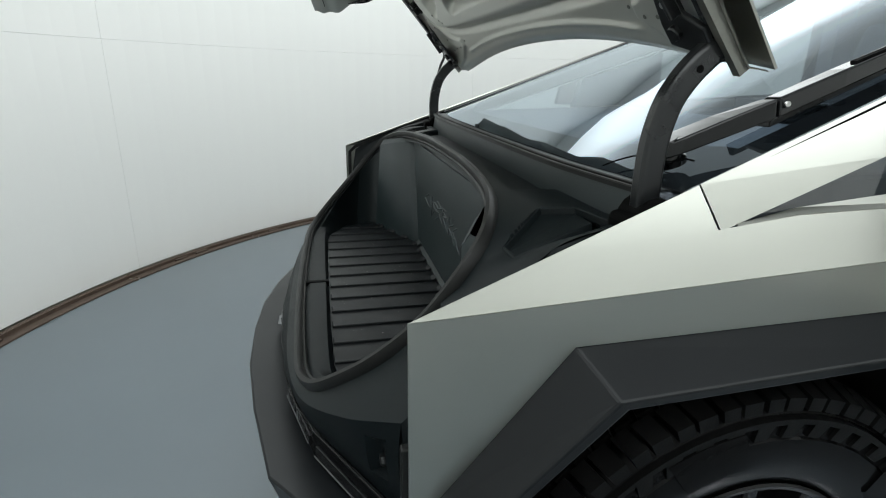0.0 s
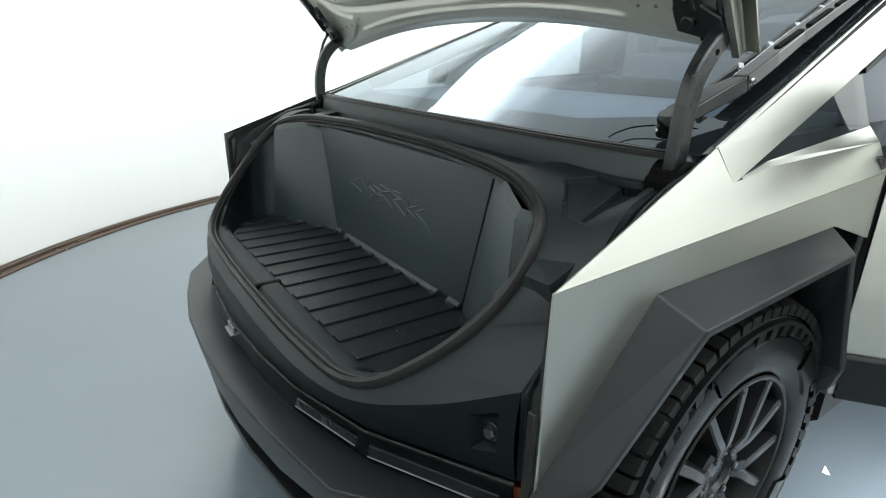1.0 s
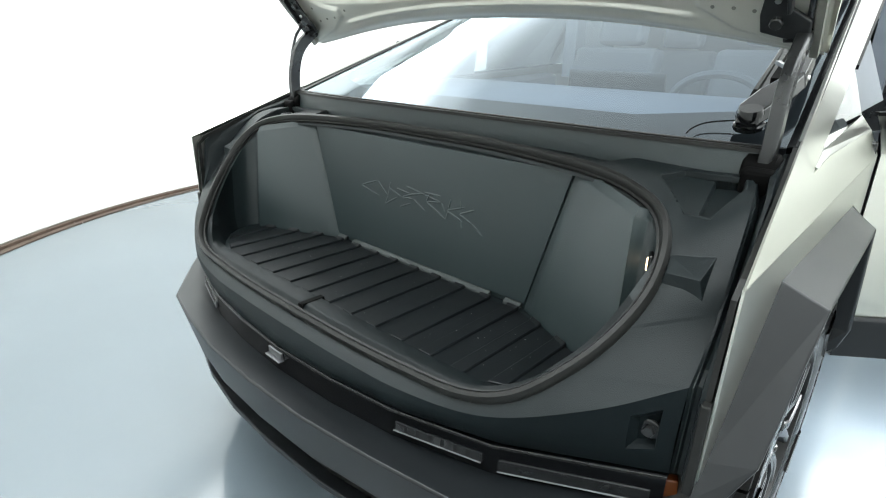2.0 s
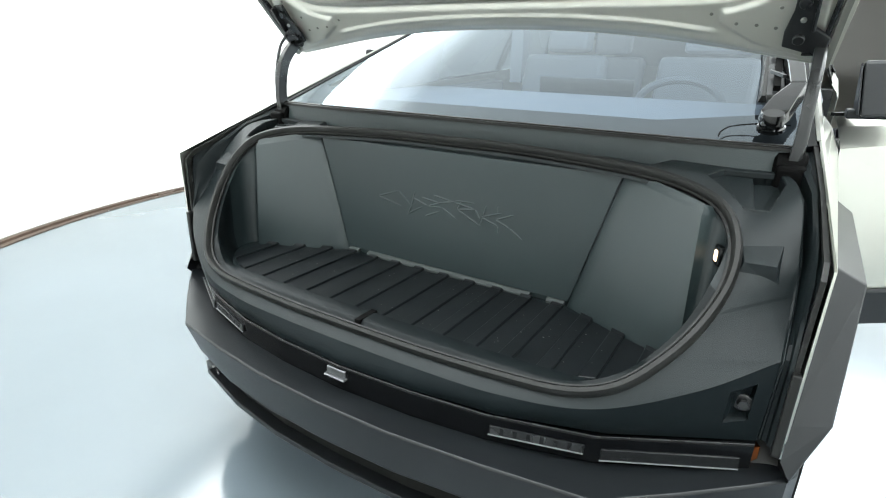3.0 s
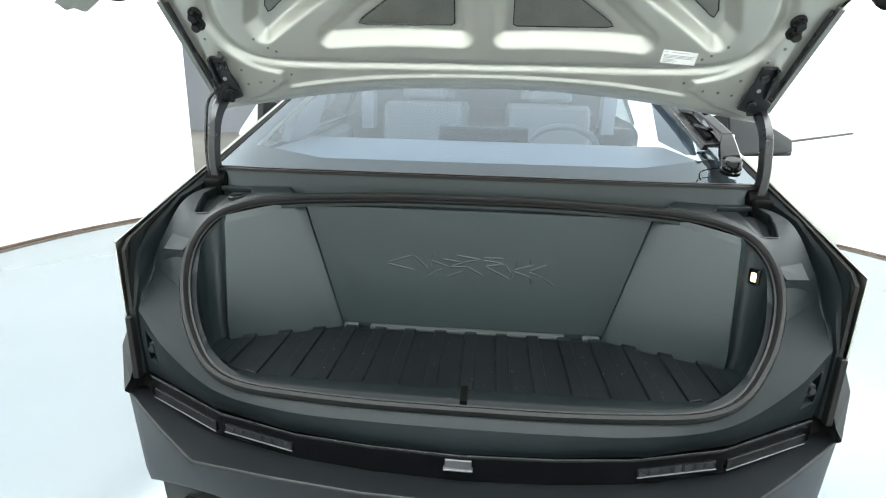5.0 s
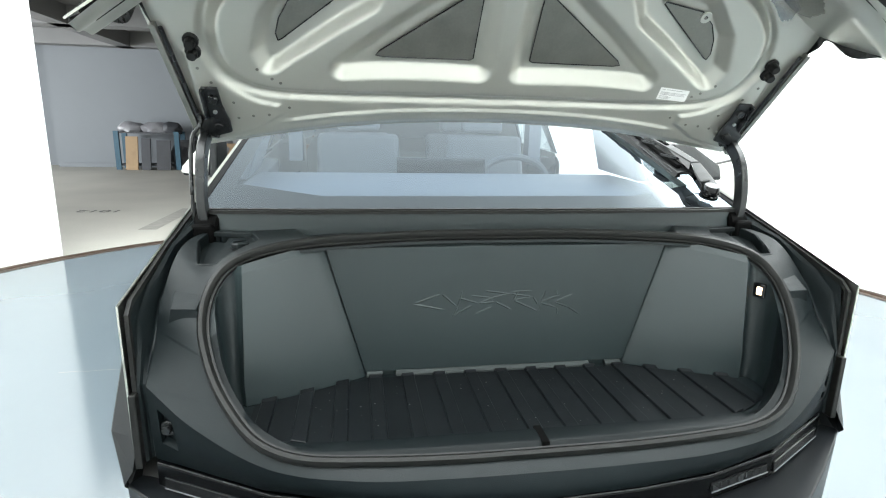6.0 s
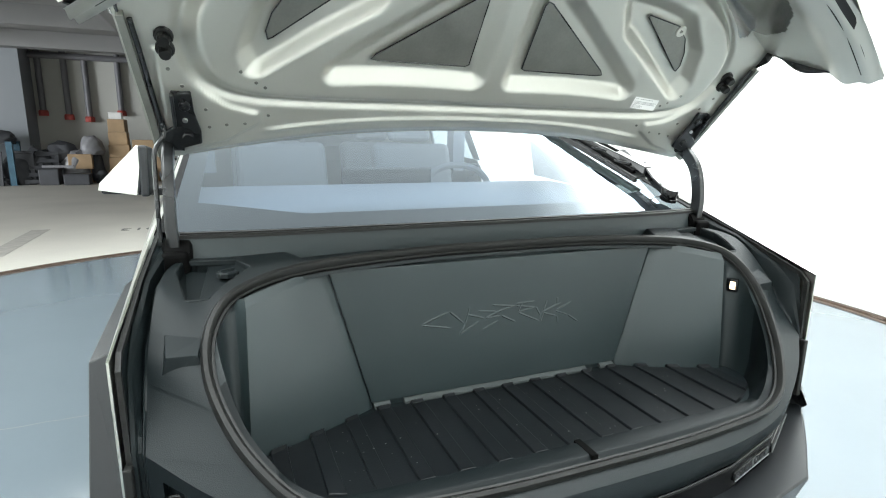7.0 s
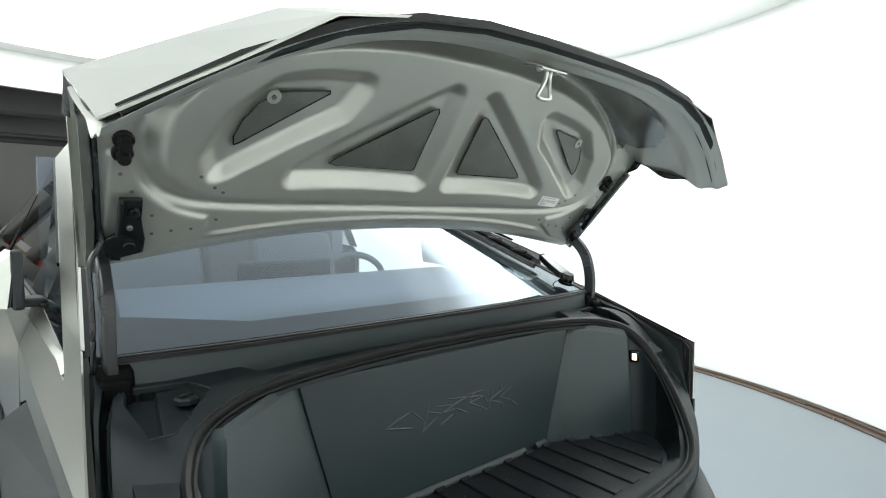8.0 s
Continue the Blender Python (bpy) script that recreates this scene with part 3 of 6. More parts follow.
PER, RINGS = 26, 44
sh, oh = curve(SEAL, PER), curve(OUTER[:10], PER) + curve(OUTER[9:], PER)[1:]
grid = []
for r in range(RINGS + 1):
    k = r / RINGS
    grid.append([a.lerp(b, k) + Vector((0, -0.10, 0.16)) * (0.06 * k * (1 - k)) * (1 if a.y > 0 else 0.3) for a, b in zip(sh, oh)])
flat = np.array([tuple(q) for row in grid for q in row])


def on_surround(x, y, d=0.0):
    """A place d metres above the surround's rear corner."""
    w = np.hypot(flat[:, 0] - x, flat[:, 1] - y)
    i = np.argsort(w)[:12]
    c, *_ = np.linalg.lstsq(np.c_[flat[i, 0] - x, flat[i, 1] - y, np.ones(12)], flat[i, 2], rcond=None)
    return (x, y - 0.25 * d, float(c[2]) + d)


TRAY = [(0.655, 0.276), (0.682, 0.330), (0.794, 0.342), (0.806, 0.285), (0.786, 0.186), (0.742, 0.184)]
rows_h = [[q + Vector((0, 0, -0.012 if q.y > 0.12 else -0.030)) for q in inset(sh, 0.010, 0)]]
for r, row in enumerate(grid):
    k = r / RINGS
    out = []
    for n, q in enumerate(row):
        end = 2.62 + 0.30 * k                                    # the long recess before the cowl ends in a slanted face
        f_ = 0.020 * float(step(end + 0.14, end, np.array(n / PER))) * (k > 0.36)
        if n / PER > 3 and n / PER < 7 and sd_poly(np.array(q.x), np.array(q.y), TRAY) < 0.0015:
            f_ += 0.045                                          # room for the tray
        out.append(q + Vector((0, 0.25, -0.97)) * f_)
    rows_h.append(out)
surround = tpart("trunk_surround", strip(*[ring(h) for h in rows_h], closed=True), PLASTIC, label="grained black plastic surround of the front trunk", smooth=True, angle=30)
for s in (-1, 1):
    wv = [(0.764, 0.104, 0.971), (0.765, 0.076, 0.934), (0.826, 0.084, 0.914), (0.820, 0.134, 0.983), (0.771, 0.078, 0.954), (0.816, 0.080, 0.955), (0.80, 0.14, 0.93)]
    wc = Vector((0.795, 0.100, 0.948))
    wv = [tuple(wc + (Vector(q) - wc) * (1.22 if i < 6 else 1.0)) for i, q in enumerate(wv)]
    tpart("wedge", flip((wv, [(0, 4, 5, 3), (4, 1, 2, 5), (0, 1, 4), (5, 2, 3), (0, 3, 6), (3, 2, 6), (2, 1, 6), (1, 0, 6)]), s), PLASTIC, label="small moulded wedge on the surround", bevel=0.0012)
    # tray behind the wedge: a rounded lip, walls and a floor on two levels
    cx_, cy_ = 0.735, 0.262
    grow = lambda f: [(cx_ + (x - cx_) * f, cy_ + (y - cy_) * f) for x, y in TRAY]
    loops = [[on_surround(*q, d) for q in grow(f)] for f, d in ((1.08, -0.003), (1.06, 0.0004), (1.03, 0.0008), (1.0, -0.0005), (0.97, -0.011))]
    v, f = strip(*loops, closed=True)
    n0 = len(TRAY) * 4
    base = [on_surround(*q, -0.011) for q in grow(0.97)]
    s1, s2 = on_surround(0.742, 0.330, -0.011), on_surround(0.762, 0.188, -0.011)
    d1, d2 = (s1[0] + 0.004, s1[1], s1[2] - 0.014), (s2[0] + 0.004, s2[1], s2[2] - 0.014)
    low = [(x, y, z - 0.014) for x, y, z in (base[2], base[3], base[4])]
    m0 = len(v)
    v = v + [s1, s2, d1, d2] + low
    f = f + [(n0, n0 + 1, m0, m0 + 1, n0 + 5), (m0, m0 + 1, m0 + 3, m0 + 2), (m0 + 2, m0 + 4, m0 + 5, m0 + 6, m0 + 3), (n0 + 2, n0 + 3, m0 + 5, m0 + 4), (n0 + 3, n0 + 4, m0 + 6, m0 + 5)]
    tpart("corner_tray", flip((v, f), s), PLASTIC, label="shallow moulded tray in the surround's corner", bevel=0.0015)
FP, FR = 14, 16
front_h, bar_h = curve(OUTER[9:], FP), lines(BARTOP, FP)
rows_f = []
for r in range(FR + 1):
    k = r / FR
    rows_f.append(mirrored(list(reversed([a.lerp(b, k) + Vector((0, -0.008 * math.sin(math.pi * k), 0)) for a, b in zip(front_h, bar_h)]))))
fv, ff = strip(*rows_f)
NC = len(rows_f[0])
N0, N1, K0, K1 = 3, 8, 3, 11                                       # the pocket of the fender bolt, left open
keep = [q for n, q in enumerate(ff) if not (K0 <= n // (NC - 1) < K1 and (N0 <= n % (NC - 1) < N1 or NC - 1 - N1 <= n % (NC - 1) < NC - 1 - N0))]
tpart("trunk_fascia", (fv, keep), FASCIA, label="black plastic fascia above the light bar", smooth=True, angle=24)
for s in (-1, 1):
    at = lambda k, n: rows_f[k][NC - 1 - n if s > 0 else n]
    loop = [at(K0, n) for n in range(N0, N1)] + [at(k, N1) for k in range(K0, K1)] + [at(K1, n) for n in range(N1, N0, -1)] + [at(k, N0) for k in range(K1, K0, -1)]
    mid = sum(loop, Vector()) / len(loop) + Vector((0.004 * s, 0, -0.006))
    deep = [mid + (q - mid) * 0.66 + Vector((0, 0.020, 0.0)) for q in loop]
    v, f = strip(loop, deep, closed=True)
    tpart("bolt_pocket", (v, f + [tuple(range(len(loop), 2 * len(loop)))]), FASCIA, label="square pocket of a fender bolt")
    mb = Matrix.Translation(mid + Vector((0, 0.021, 0.004))) @ Matrix.Rotation(radians(90), 4, "X") @ Matrix.Rotation(radians(8 * s), 4, "Y")
    tpart("bolt_washer", moved(drum(0.018, 0.006, 16), mb), DARKM)
    tpart("fender_bolt", moved(drum(0.011, 0.016, 6), mb), DARKM, label="dull hexagonal fender bolt")

# rubber seal: a bulb on a flat lip
tpart("seal", sweep(ring(seal_h), [(-0.011, -0.006), (-0.011, 0.008), (-0.006, 0.016), (0.002, 0.017), (0.007, 0.012), (0.009, 0.002), (0.014, 0.0015), (0.014, -0.006)], up=(0, -0.6, 0.8), closed=True), RUBBER, label="black rubber seal round the trunk opening", smooth=True, angle=40)

# tub: floor, side walls and the angled panels in one moulding, with a rounded fold beside each panel
PY = 0.237
TOP = [(0, PY + 0.008, 1.054), (0.2, PY + 0.008, 1.054), (0.483, PY + 0.008, 1.053), (0.4872, PY, 1.056), (0.58, 0.178, 1.042), (0.664, 0.134, 1.026), (0.675, 0.131, 1.022), (0.694, 0.146, 1.015), (0.716, 0.142, 0.998), (0.731, 0.106, 0.964), (0.718, 0.045, 0.90), (0.692, -0.015, 0.832), (0.648, -0.070, 0.775), (0.59, -0.118, 0.722), (0.51, -0.146, 0.701), (0.38, -0.155, 0.698), (0.2, -0.160, 0.697), (0, -0.162, 0.697)]
MID = [(0, PY + 0.008, 0.74), (0.2, PY + 0.008, 0.74), (0.393, PY + 0.008, 0.74), (0.3972, PY, 0.74), (0.54, 0.166, 0.74), (0.666, 0.115, 0.74), (0.677, 0.111, 0.74), (0.692, 0.124, 0.74), (0.708, 0.116, 0.74), (0.714, 0.080, 0.74), (0.702, 0.030, 0.738), (0.685, -0.005, 0.733), (0.650, -0.045, 0.726), (0.605, -0.080, 0.717), (0.540, -0.102, 0.710), (0.40, -0.108, 0.707), (0.2, -0.109, 0.707), (0, -0.109, 0.707)]
FLOOR = [(0, PY + 0.008, 0.688), (0.2, PY + 0.008, 0.688), (0.380, PY + 0.008, 0.688), (0.384, PY, 0.688), (0.53, 0.163, 0.688), (0.662, 0.111, 0.688), (0.673, 0.107, 0.688), (0.686, 0.116, 0.688), (0.700, 0.108, 0.688), (0.705, 0.072, 0.688), (0.690, 0.030, 0.688), (0.665, -0.002, 0.688), (0.628, -0.038, 0.688), (0.585, -0.068, 0.688), (0.525, -0.090, 0.688), (0.39, -0.097, 0.688), (0.2, -0.10, 0.688), (0, -0.10, 0.688)]
TOP2 = [(x * (0.9985 if i < 12 else 0.99), y + (0.010 if i > 12 else 0.0), z + (0.010 if i > 12 else -0.004)) for i, (x, y, z) in enumerate(TOP)]


def folded(l):
    """Straight along the panel, rounded from its free edge to the sill."""
    return lines(l[:5], 4) + curve(l[4:], 4)[1:]


top_h, top2_h, mid_t, floor_h = (folded(l) for l in (TOP, TOP2, MID, FLOOR))


seal_fine = curve(SEAL, 60)


def to_seal(p):
    q = min(seal_fine, key=lambda c: (c - p).length)
    return q + Vector((0, 0, -0.012))


tub_lines = ([q + Vector((0, 0.014, 0.016)) if n <= 30 else to_seal(q) for n, q in enumerate(top_h)], [q + Vector((0, 0.004, 0.0 if n <= 30 else 0.006)) for n, q in enumerate(top_h)], top2_h, mid_t, floor_h)
CUT, CUT2 = 7 * 4, 10 * 4
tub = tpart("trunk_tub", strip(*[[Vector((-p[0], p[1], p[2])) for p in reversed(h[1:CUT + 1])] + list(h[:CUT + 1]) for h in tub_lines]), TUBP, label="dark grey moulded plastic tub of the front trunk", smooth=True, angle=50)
# the channel's and sill's shade comes from these darker copies of the plastic
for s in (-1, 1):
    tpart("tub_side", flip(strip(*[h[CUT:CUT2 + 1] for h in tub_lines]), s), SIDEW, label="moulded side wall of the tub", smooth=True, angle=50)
tpart("tub_sill", strip(*[list(h[CUT2:]) + [Vector((-p[0], p[1], p[2])) for p in reversed(h[CUT2:-1])] for h in tub_lines]), SILL, label="plastic loading sill of the tub, darkened for shade", smooth=True, angle=50)
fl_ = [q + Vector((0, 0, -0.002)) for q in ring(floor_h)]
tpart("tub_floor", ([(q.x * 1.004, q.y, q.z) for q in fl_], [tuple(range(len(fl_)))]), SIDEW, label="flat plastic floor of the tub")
# removable centre panel with the embossed scrawl
tpart("back_panel", prism([(-0.4815, 1.057), (0.4815, 1.057), (0.3825, 0.704), (-0.3825, 0.704)], "y", PY, PY + 0.007), TUBP, label="removable dark grey back panel with an embossed emblem", bevel=0.0015)
LEFT_STROKES = [((-0.252, 0.896), (-0.172, 0.924)), ((-0.172, 0.924), (-0.126, 0.884)), ((-0.252, 0.896), (-0.162, 0.877)), ((-0.126, 0.884), (-0.14, 0.854)), ((-0.113, 0.932), (-0.126, 0.884)), ((-0.125, 0.911), (-0.066, 0.893)), ((-0.14, 0.857), (-0.084, 0.889)), ((-0.066, 0.893), (-0.011, 0.914)), ((-0.09, 0.916), (-0.026, 0.908)), ((-0.049, 0.929), (0.026, 0.918)), ((-0.026, 0.908), (0.026, 0.921)), ((0.026, 0.924), (0.091, 0.926)), ((-0.066, 0.893), (-0.018, 0.896)), ((-0.018, 0.896), (0.031, 0.871)), ((-0.077, 0.861), (-0.025, 0.883))]
RIGHT_STROKES = [((0.026, 0.918), (0.092, 0.908)), ((0.034, 0.899), (0.092, 0.909)), ((0.034, 0.899), (0.109, 0.864)), ((0.047, 0.925), (0.034, 0.899)), ((0.092, 0.908), (0.108, 0.883)), ((0.127, 0.926), (0.118, 0.895)), ((0.111, 0.89), (0.177, 0.913)), ((0.114, 0.889), (0.165, 0.873)), ((0.165, 0.873), (0.167, 0.852)), ((0.162, 0.929), (0.163, 0.91)), ((0.157, 0.89), (0.212, 0.913)), ((0.157, 0.89), (0.201, 0.873)), ((0.201, 0.873), (0.239, 0.848)), ((0.109, 0.864), (0.118, 0.891))]
pieces = []
for (x0, z0), (x1, z1) in LEFT_STROKES + RIGHT_STROKES:
    a, b = Vector((x0, PY, z0)), Vector((x1, PY, z1))
    n = (b - a).cross(Vector((0, 1, 0))).normalized() * 0.0030
    m0, m1 = a.lerp(b, 0.12), a.lerp(b, 0.80)
    up_ = Vector((0, -0.0018, 0))
    pieces.append(([a, m0 + n, m1 + n, b, m1 - n, m0 - n, m0 + up_, m1 + up_], [(0, 1, 6), (1, 2, 7, 6), (2, 3, 7), (3, 4, 7), (4, 5, 6, 7), (5, 0, 6)]))
tpart("emblem", merge(*pieces), TUBP, label="raised scrawl emblem on the panel")["kind"] = "stuff"
# a solid black block: the slot's dark depth is only its colour
tpart("latch_slot", box(-0.008, 0.008, -0.166, -0.100, 0.690, 0.7085), DARKR, label="black block in the sill for the latch slot's dark depth")
LM = Matrix.Translation((0.7155, 0.127, 0.942)) @ Matrix.Rotation(radians(-68), 4, "Z")
tpart("trunk_lamp", moved(box(-0.017, 0.017, -0.0035, 0.012, -0.021, 0.021), LM), GLOSS, label="small rectangular trunk lamp, lit", bevel=0.005, seg=3)
tpart("lamp_window", moved(box(-0.005, 0.011, -0.006, 0.002, -0.012, 0.012), LM), LAMPG, bevel=0.003)
for x0, x1 in ((-0.378, -0.335), (-0.298, 0.275), (0.325, 0.375)):
    tpart("panel_tab", prism([(PY + 0.004, 0.690), (PY - 0.012, 0.690), (PY - 0.011, 0.6965), (PY - 0.001, 0.7035), (PY + 0.004, 0.7035)], "x", x0, x1), LEDGE, label="plastic ledge under the back panel, lightened as if lit from above", bevel=0.001)

# ribbed rubber mat in the tub
mat_ = thing("trunk_mat", "black ribbed rubber mat lying in the front trunk", "mat", (0, 0.07, 0.688))


def mat_rear(x):
    x = abs(x)
    return 0.221 if x < 0.383 else 0.221 - (x - 0.383) * 0.42


def mat_front(x):
    x = abs(x)
    return -0.097 if x < 0.46 else -0.097 + (x - 0.46) ** 1.6 * 1.15


xs = [-0.655 + 1.31 * i / 28 for i in range(29)]
base_v, base_f = strip([(x, mat_front(x), 0.6885) for x in xs], [(x, mat_rear(x) - 0.002, 0.6885) for x in xs])
part("mat_sheet", [(x, y - 0.07, z + 0.0015 - 0.688) for x, y, z in base_v], base_f, MATR, mat_, solid=0.003)
PITCH, RAISED, RIB_H = 0.0893, 0.0375, 0.0075
ribs = [(-0.0165 + PITCH * k, -0.0165 + PITCH * k + RAISED) for k in range(-7, 8)]
for x0, x1 in ribs:
    x0, x1 = max(x0, -0.652), min(x1, 0.652)
    rows_m = []
    # a flat strip whose rear end turns up against the panel
    for dx, z in ((0.0, 0.6895), (0.0022, 0.6895 + RIB_H)):
        xa, xb = x0 + dx, x1 - dx
        rows_m.append([(xa, mat_front(xa) + dx, z), (xb, mat_front(xb) + dx, z), (xb, mat_rear(xb) - 0.010, z), (xb, mat_rear(xb) + 0.004 - dx, z + 0.005), (xa, mat_rear(xa) + 0.004 - dx, z + 0.005), (xa, mat_rear(xa) - 0.010, z)])
    v, f = strip(*rows_m, closed=True)
    part("rib", [(x, y - 0.07, z - 0.688) for x, y, z in v], f + [(6, 7, 8, 11), (8, 9, 10, 11)], MATR, mat_, bevel=0.0012, seg=1)

rnd = random.Random(8)
bits = []
for i in range(90):
    x, y = rnd.uniform(-0.55, 0.55), rnd.uniform(-0.07, 0.17)
    if abs(x) > 0.38 and y > mat_rear(x) - 0.03 or y < mat_front(x) + 0.03:
        continue
    z = 0.6902 + RIB_H * any(x0 + 0.004 < x < x1 - 0.004 for x0, x1 in ribs) + (0.0015 if not any(x0 - 0.004 < x < x1 + 0.004 for x0, x1 in ribs) else 0.0) - 0.688
    r, a0 = rnd.choice((0.0007, 0.0009, 0.0012, 0.0018)), rnd.uniform(0, 6)
    bits.append(([(x + r * q * math.cos(a0 + a), y - 0.07 + r * math.sin(a0 + a), z) for q, a in ((1.0, 0.0), (1.6, 1.3), (0.8, 2.6), (1.3, 3.9), (1.0, 5.2))], [(0, 1, 2, 3, 4)]))
tagged(part("dust_specks", *merge(*bits), DUST, mat_), kind="stuff")

# bolts in pockets, dents, fluid cap on the surround
mc = Matrix.Translation((-0.702, 0.268, 1.058))
tpart("fluid_cap", merge(moved(drum(0.024, 0.012, 8), mc), moved(box(-0.016, 0.016, -0.003, 0.003, 0.012, 0.017), mc @ Matrix.Rotation(0.6, 4, "Z"))), PLASTIC, label="octagonal black fluid filler cap")

# cowl between trunk and windscreen
cowl = [[(0, 0.334, 1.070), (0.3, 0.335, 1.070), (0.56, 0.342, 1.066), (0.72, 0.358, 1.060), (0.795, 0.366, 1.058)],
        [(0, 0.340, 1.130), (0.3, 0.341, 1.130), (0.56, 0.348, 1.129), (0.72, 0.366, 1.128), (0.80, 0.380, 1.127)],
        [(0, 0.346, 1.137), (0.3, 0.347, 1.137), (0.56, 0.354, 1.136), (0.72, 0.372, 1.135), (0.80, 0.386, 1.134)],
        [(0, 0.395, 1.138), (0.3, 0.396, 1.138), (0.56, 0.400, 1.137), (0.72, 0.412, 1.136), (0.80, 0.425, 1.135)]]
tpart("cowl", strip(*[mirrored(lines(l, 4)) for l in cowl]), TUBP, label="stepped black plastic cowl below the windscreen", smooth=True, angle=25)
for k_, (dy, dz, hh) in enumerate(((0.0, -0.003, 0.0045), (0.011, 0.0015, 0.004))):
    tpart("cowl_seal", sweep(mirrored(curve([(0, 0.338 + dy, 1.139 + dz), (0.3, 0.339 + dy, 1.139 + dz), (0.56, 0.347 + dy, 1.138 + dz), (0.80, 0.380 + dy, 1.136 + dz)], 5)), [(-0.006, -hh), (-0.006, hh * 0.6), (-0.003, hh), (0.003, hh), (0.006, hh * 0.6), (0.006, -hh)]), RUBBER, label="black rubber strip along the windscreen's foot", smooth=True)
for s in (-1, 1):
    tpart("hinge_well", flip(box(0.780, 0.842, 0.335, 0.395, 1.03, 1.104), s), DARKR, bevel=0.012, seg=3)

# fender liners: the moulded gutter between surround and steel, with a slot, a rib and a recess
for s in (-1, 1):
    a = lines([(0.790, 0.420, 1.085), (0.805, 0.335, 1.083), (0.837, 0.225, 1.060), (0.853, 0.118, 0.962), (0.857, 0.072, 0.885), (0.858, -0.004, 0.808), (0.856, 0.002, 0.720), (0.853, 0.006, 0.628)], 4)
    c = lines([(0.851, 0.435, 1.142), (0.859, 0.348, 1.112), (0.870, 0.255, 1.078), (0.886, 0.110, 1.022), (0.891, 0.040, 0.978), (0.892, 0.010, 0.80), (0.892, 0.010, 0.72), (0.892, 0.010, 0.612)], 4)
    across = []
    for share, d0, d1, d2 in ((0.0, 0, 0, 0), (0.10, 0.010, 0.008, 0.006), (0.16, 0.010, 0.008, 0.006), (0.24, 0.040, 0.034, 0.012), (0.42, 0.036, 0.030, 0.012), (0.50, 0.002, 0.002, 0.004), (0.70, 0.000, 0.000, 0.002), (0.76, 0.004, 0.022, 0.012), (0.93, 0.004, 0.018, 0.012), (1.0, 0.0, 0.004, 0.004)):
        row = []
        for n, (p, q) in enumerate(zip(a, c)):
            k = n / (len(a) - 1)
            low_ = max(0.0, min(1.0, (n - 16) / 4))
            up_ = Vector((0, -0.55, 0.83)).lerp(Vector((0, -1, 0)), low_)
            row.append(p.lerp(q, share) - up_ * float(np.interp(k, [0.15, 0.45, 0.75], [d0, d1, d2])))
        across.append(row)
    tpart("fender_liner", flip(strip(*across), s), PLASTIC, label="dark plastic liner between fender and trunk", smooth=True, angle=28)
    low = [(0.890, 0.004, 0.79), (0.890, 0.004, 0.70), (0.890, 0.004, 0.612)]
    tpart("edge_strip", flip(sweep(low, [(-0.010, -0.014), (-0.010, 0.012), (0.004, 0.012), (0.006, -0.014)], up=(0, 1, 0)), s), RUBBER, bevel=0.003)
    tpart("edge_strip", flip(sweep([(0.846, 0.43, 1.138), (0.869, 0.24, 1.070), (0.887, 0.040, 0.990), (0.887, 0.014, 0.966), (0.885, 0.010, 0.79)], [(-0.006, -0.010), (-0.006, 0.003), (0.003, 0.003), (0.003, -0.010)], up=(0, -0.4, 0.9)), s), RUBBER)

# steel fenders


def facet(*pts):
    return list(pts), [tuple(range(len(pts)))]


def up_x(y, z):
    """Half width on the plane between the upper edge and the shoulder."""
    a, b = shoulder(y), edge(y)
    return a[0] + (b[0] - a[0]) * (z - a[2]) / (b[2] - a[2])


def belt(y):
    z = 1.108 + 0.043 * (y - 0.59)
    return up_x(y, z), y, z


def sill(y):
    """The side window's lower edge."""
    z = 1.106 + 0.108 * (min(y, 1.0) - 0.511) + 0.050 * max(0.0, y - 1.0)
    return up_x(y, z) - 0.012, y, z


for s in (-1, 1):
    tip, seam_u, seam_l = edge(0.0), (0.8535, 0.435, 1.151), (up_x(0.456, 1.091), 0.456, 1.091)
    up_f = facet(tip, edge(0.22), seam_u, seam_l, belt(0.59), belt(1.05), shoulder(1.05), shoulder(0.5))
    low_f = facet(tip, shoulder(0.5), shoulder(1.05), (0.933, 1.05, 0.90), (0.928, 0.842, 0.962), (0.907, 0.238, 0.937), (0.899, 0.006, 0.652), (0.897, 0.001, 0.607))
    v, f = merge(up_f, low_f)
    tpart("front_fender", flip((v, f), s), STEEL, label="flat brushed-steel front fender panel", solid=0.004)

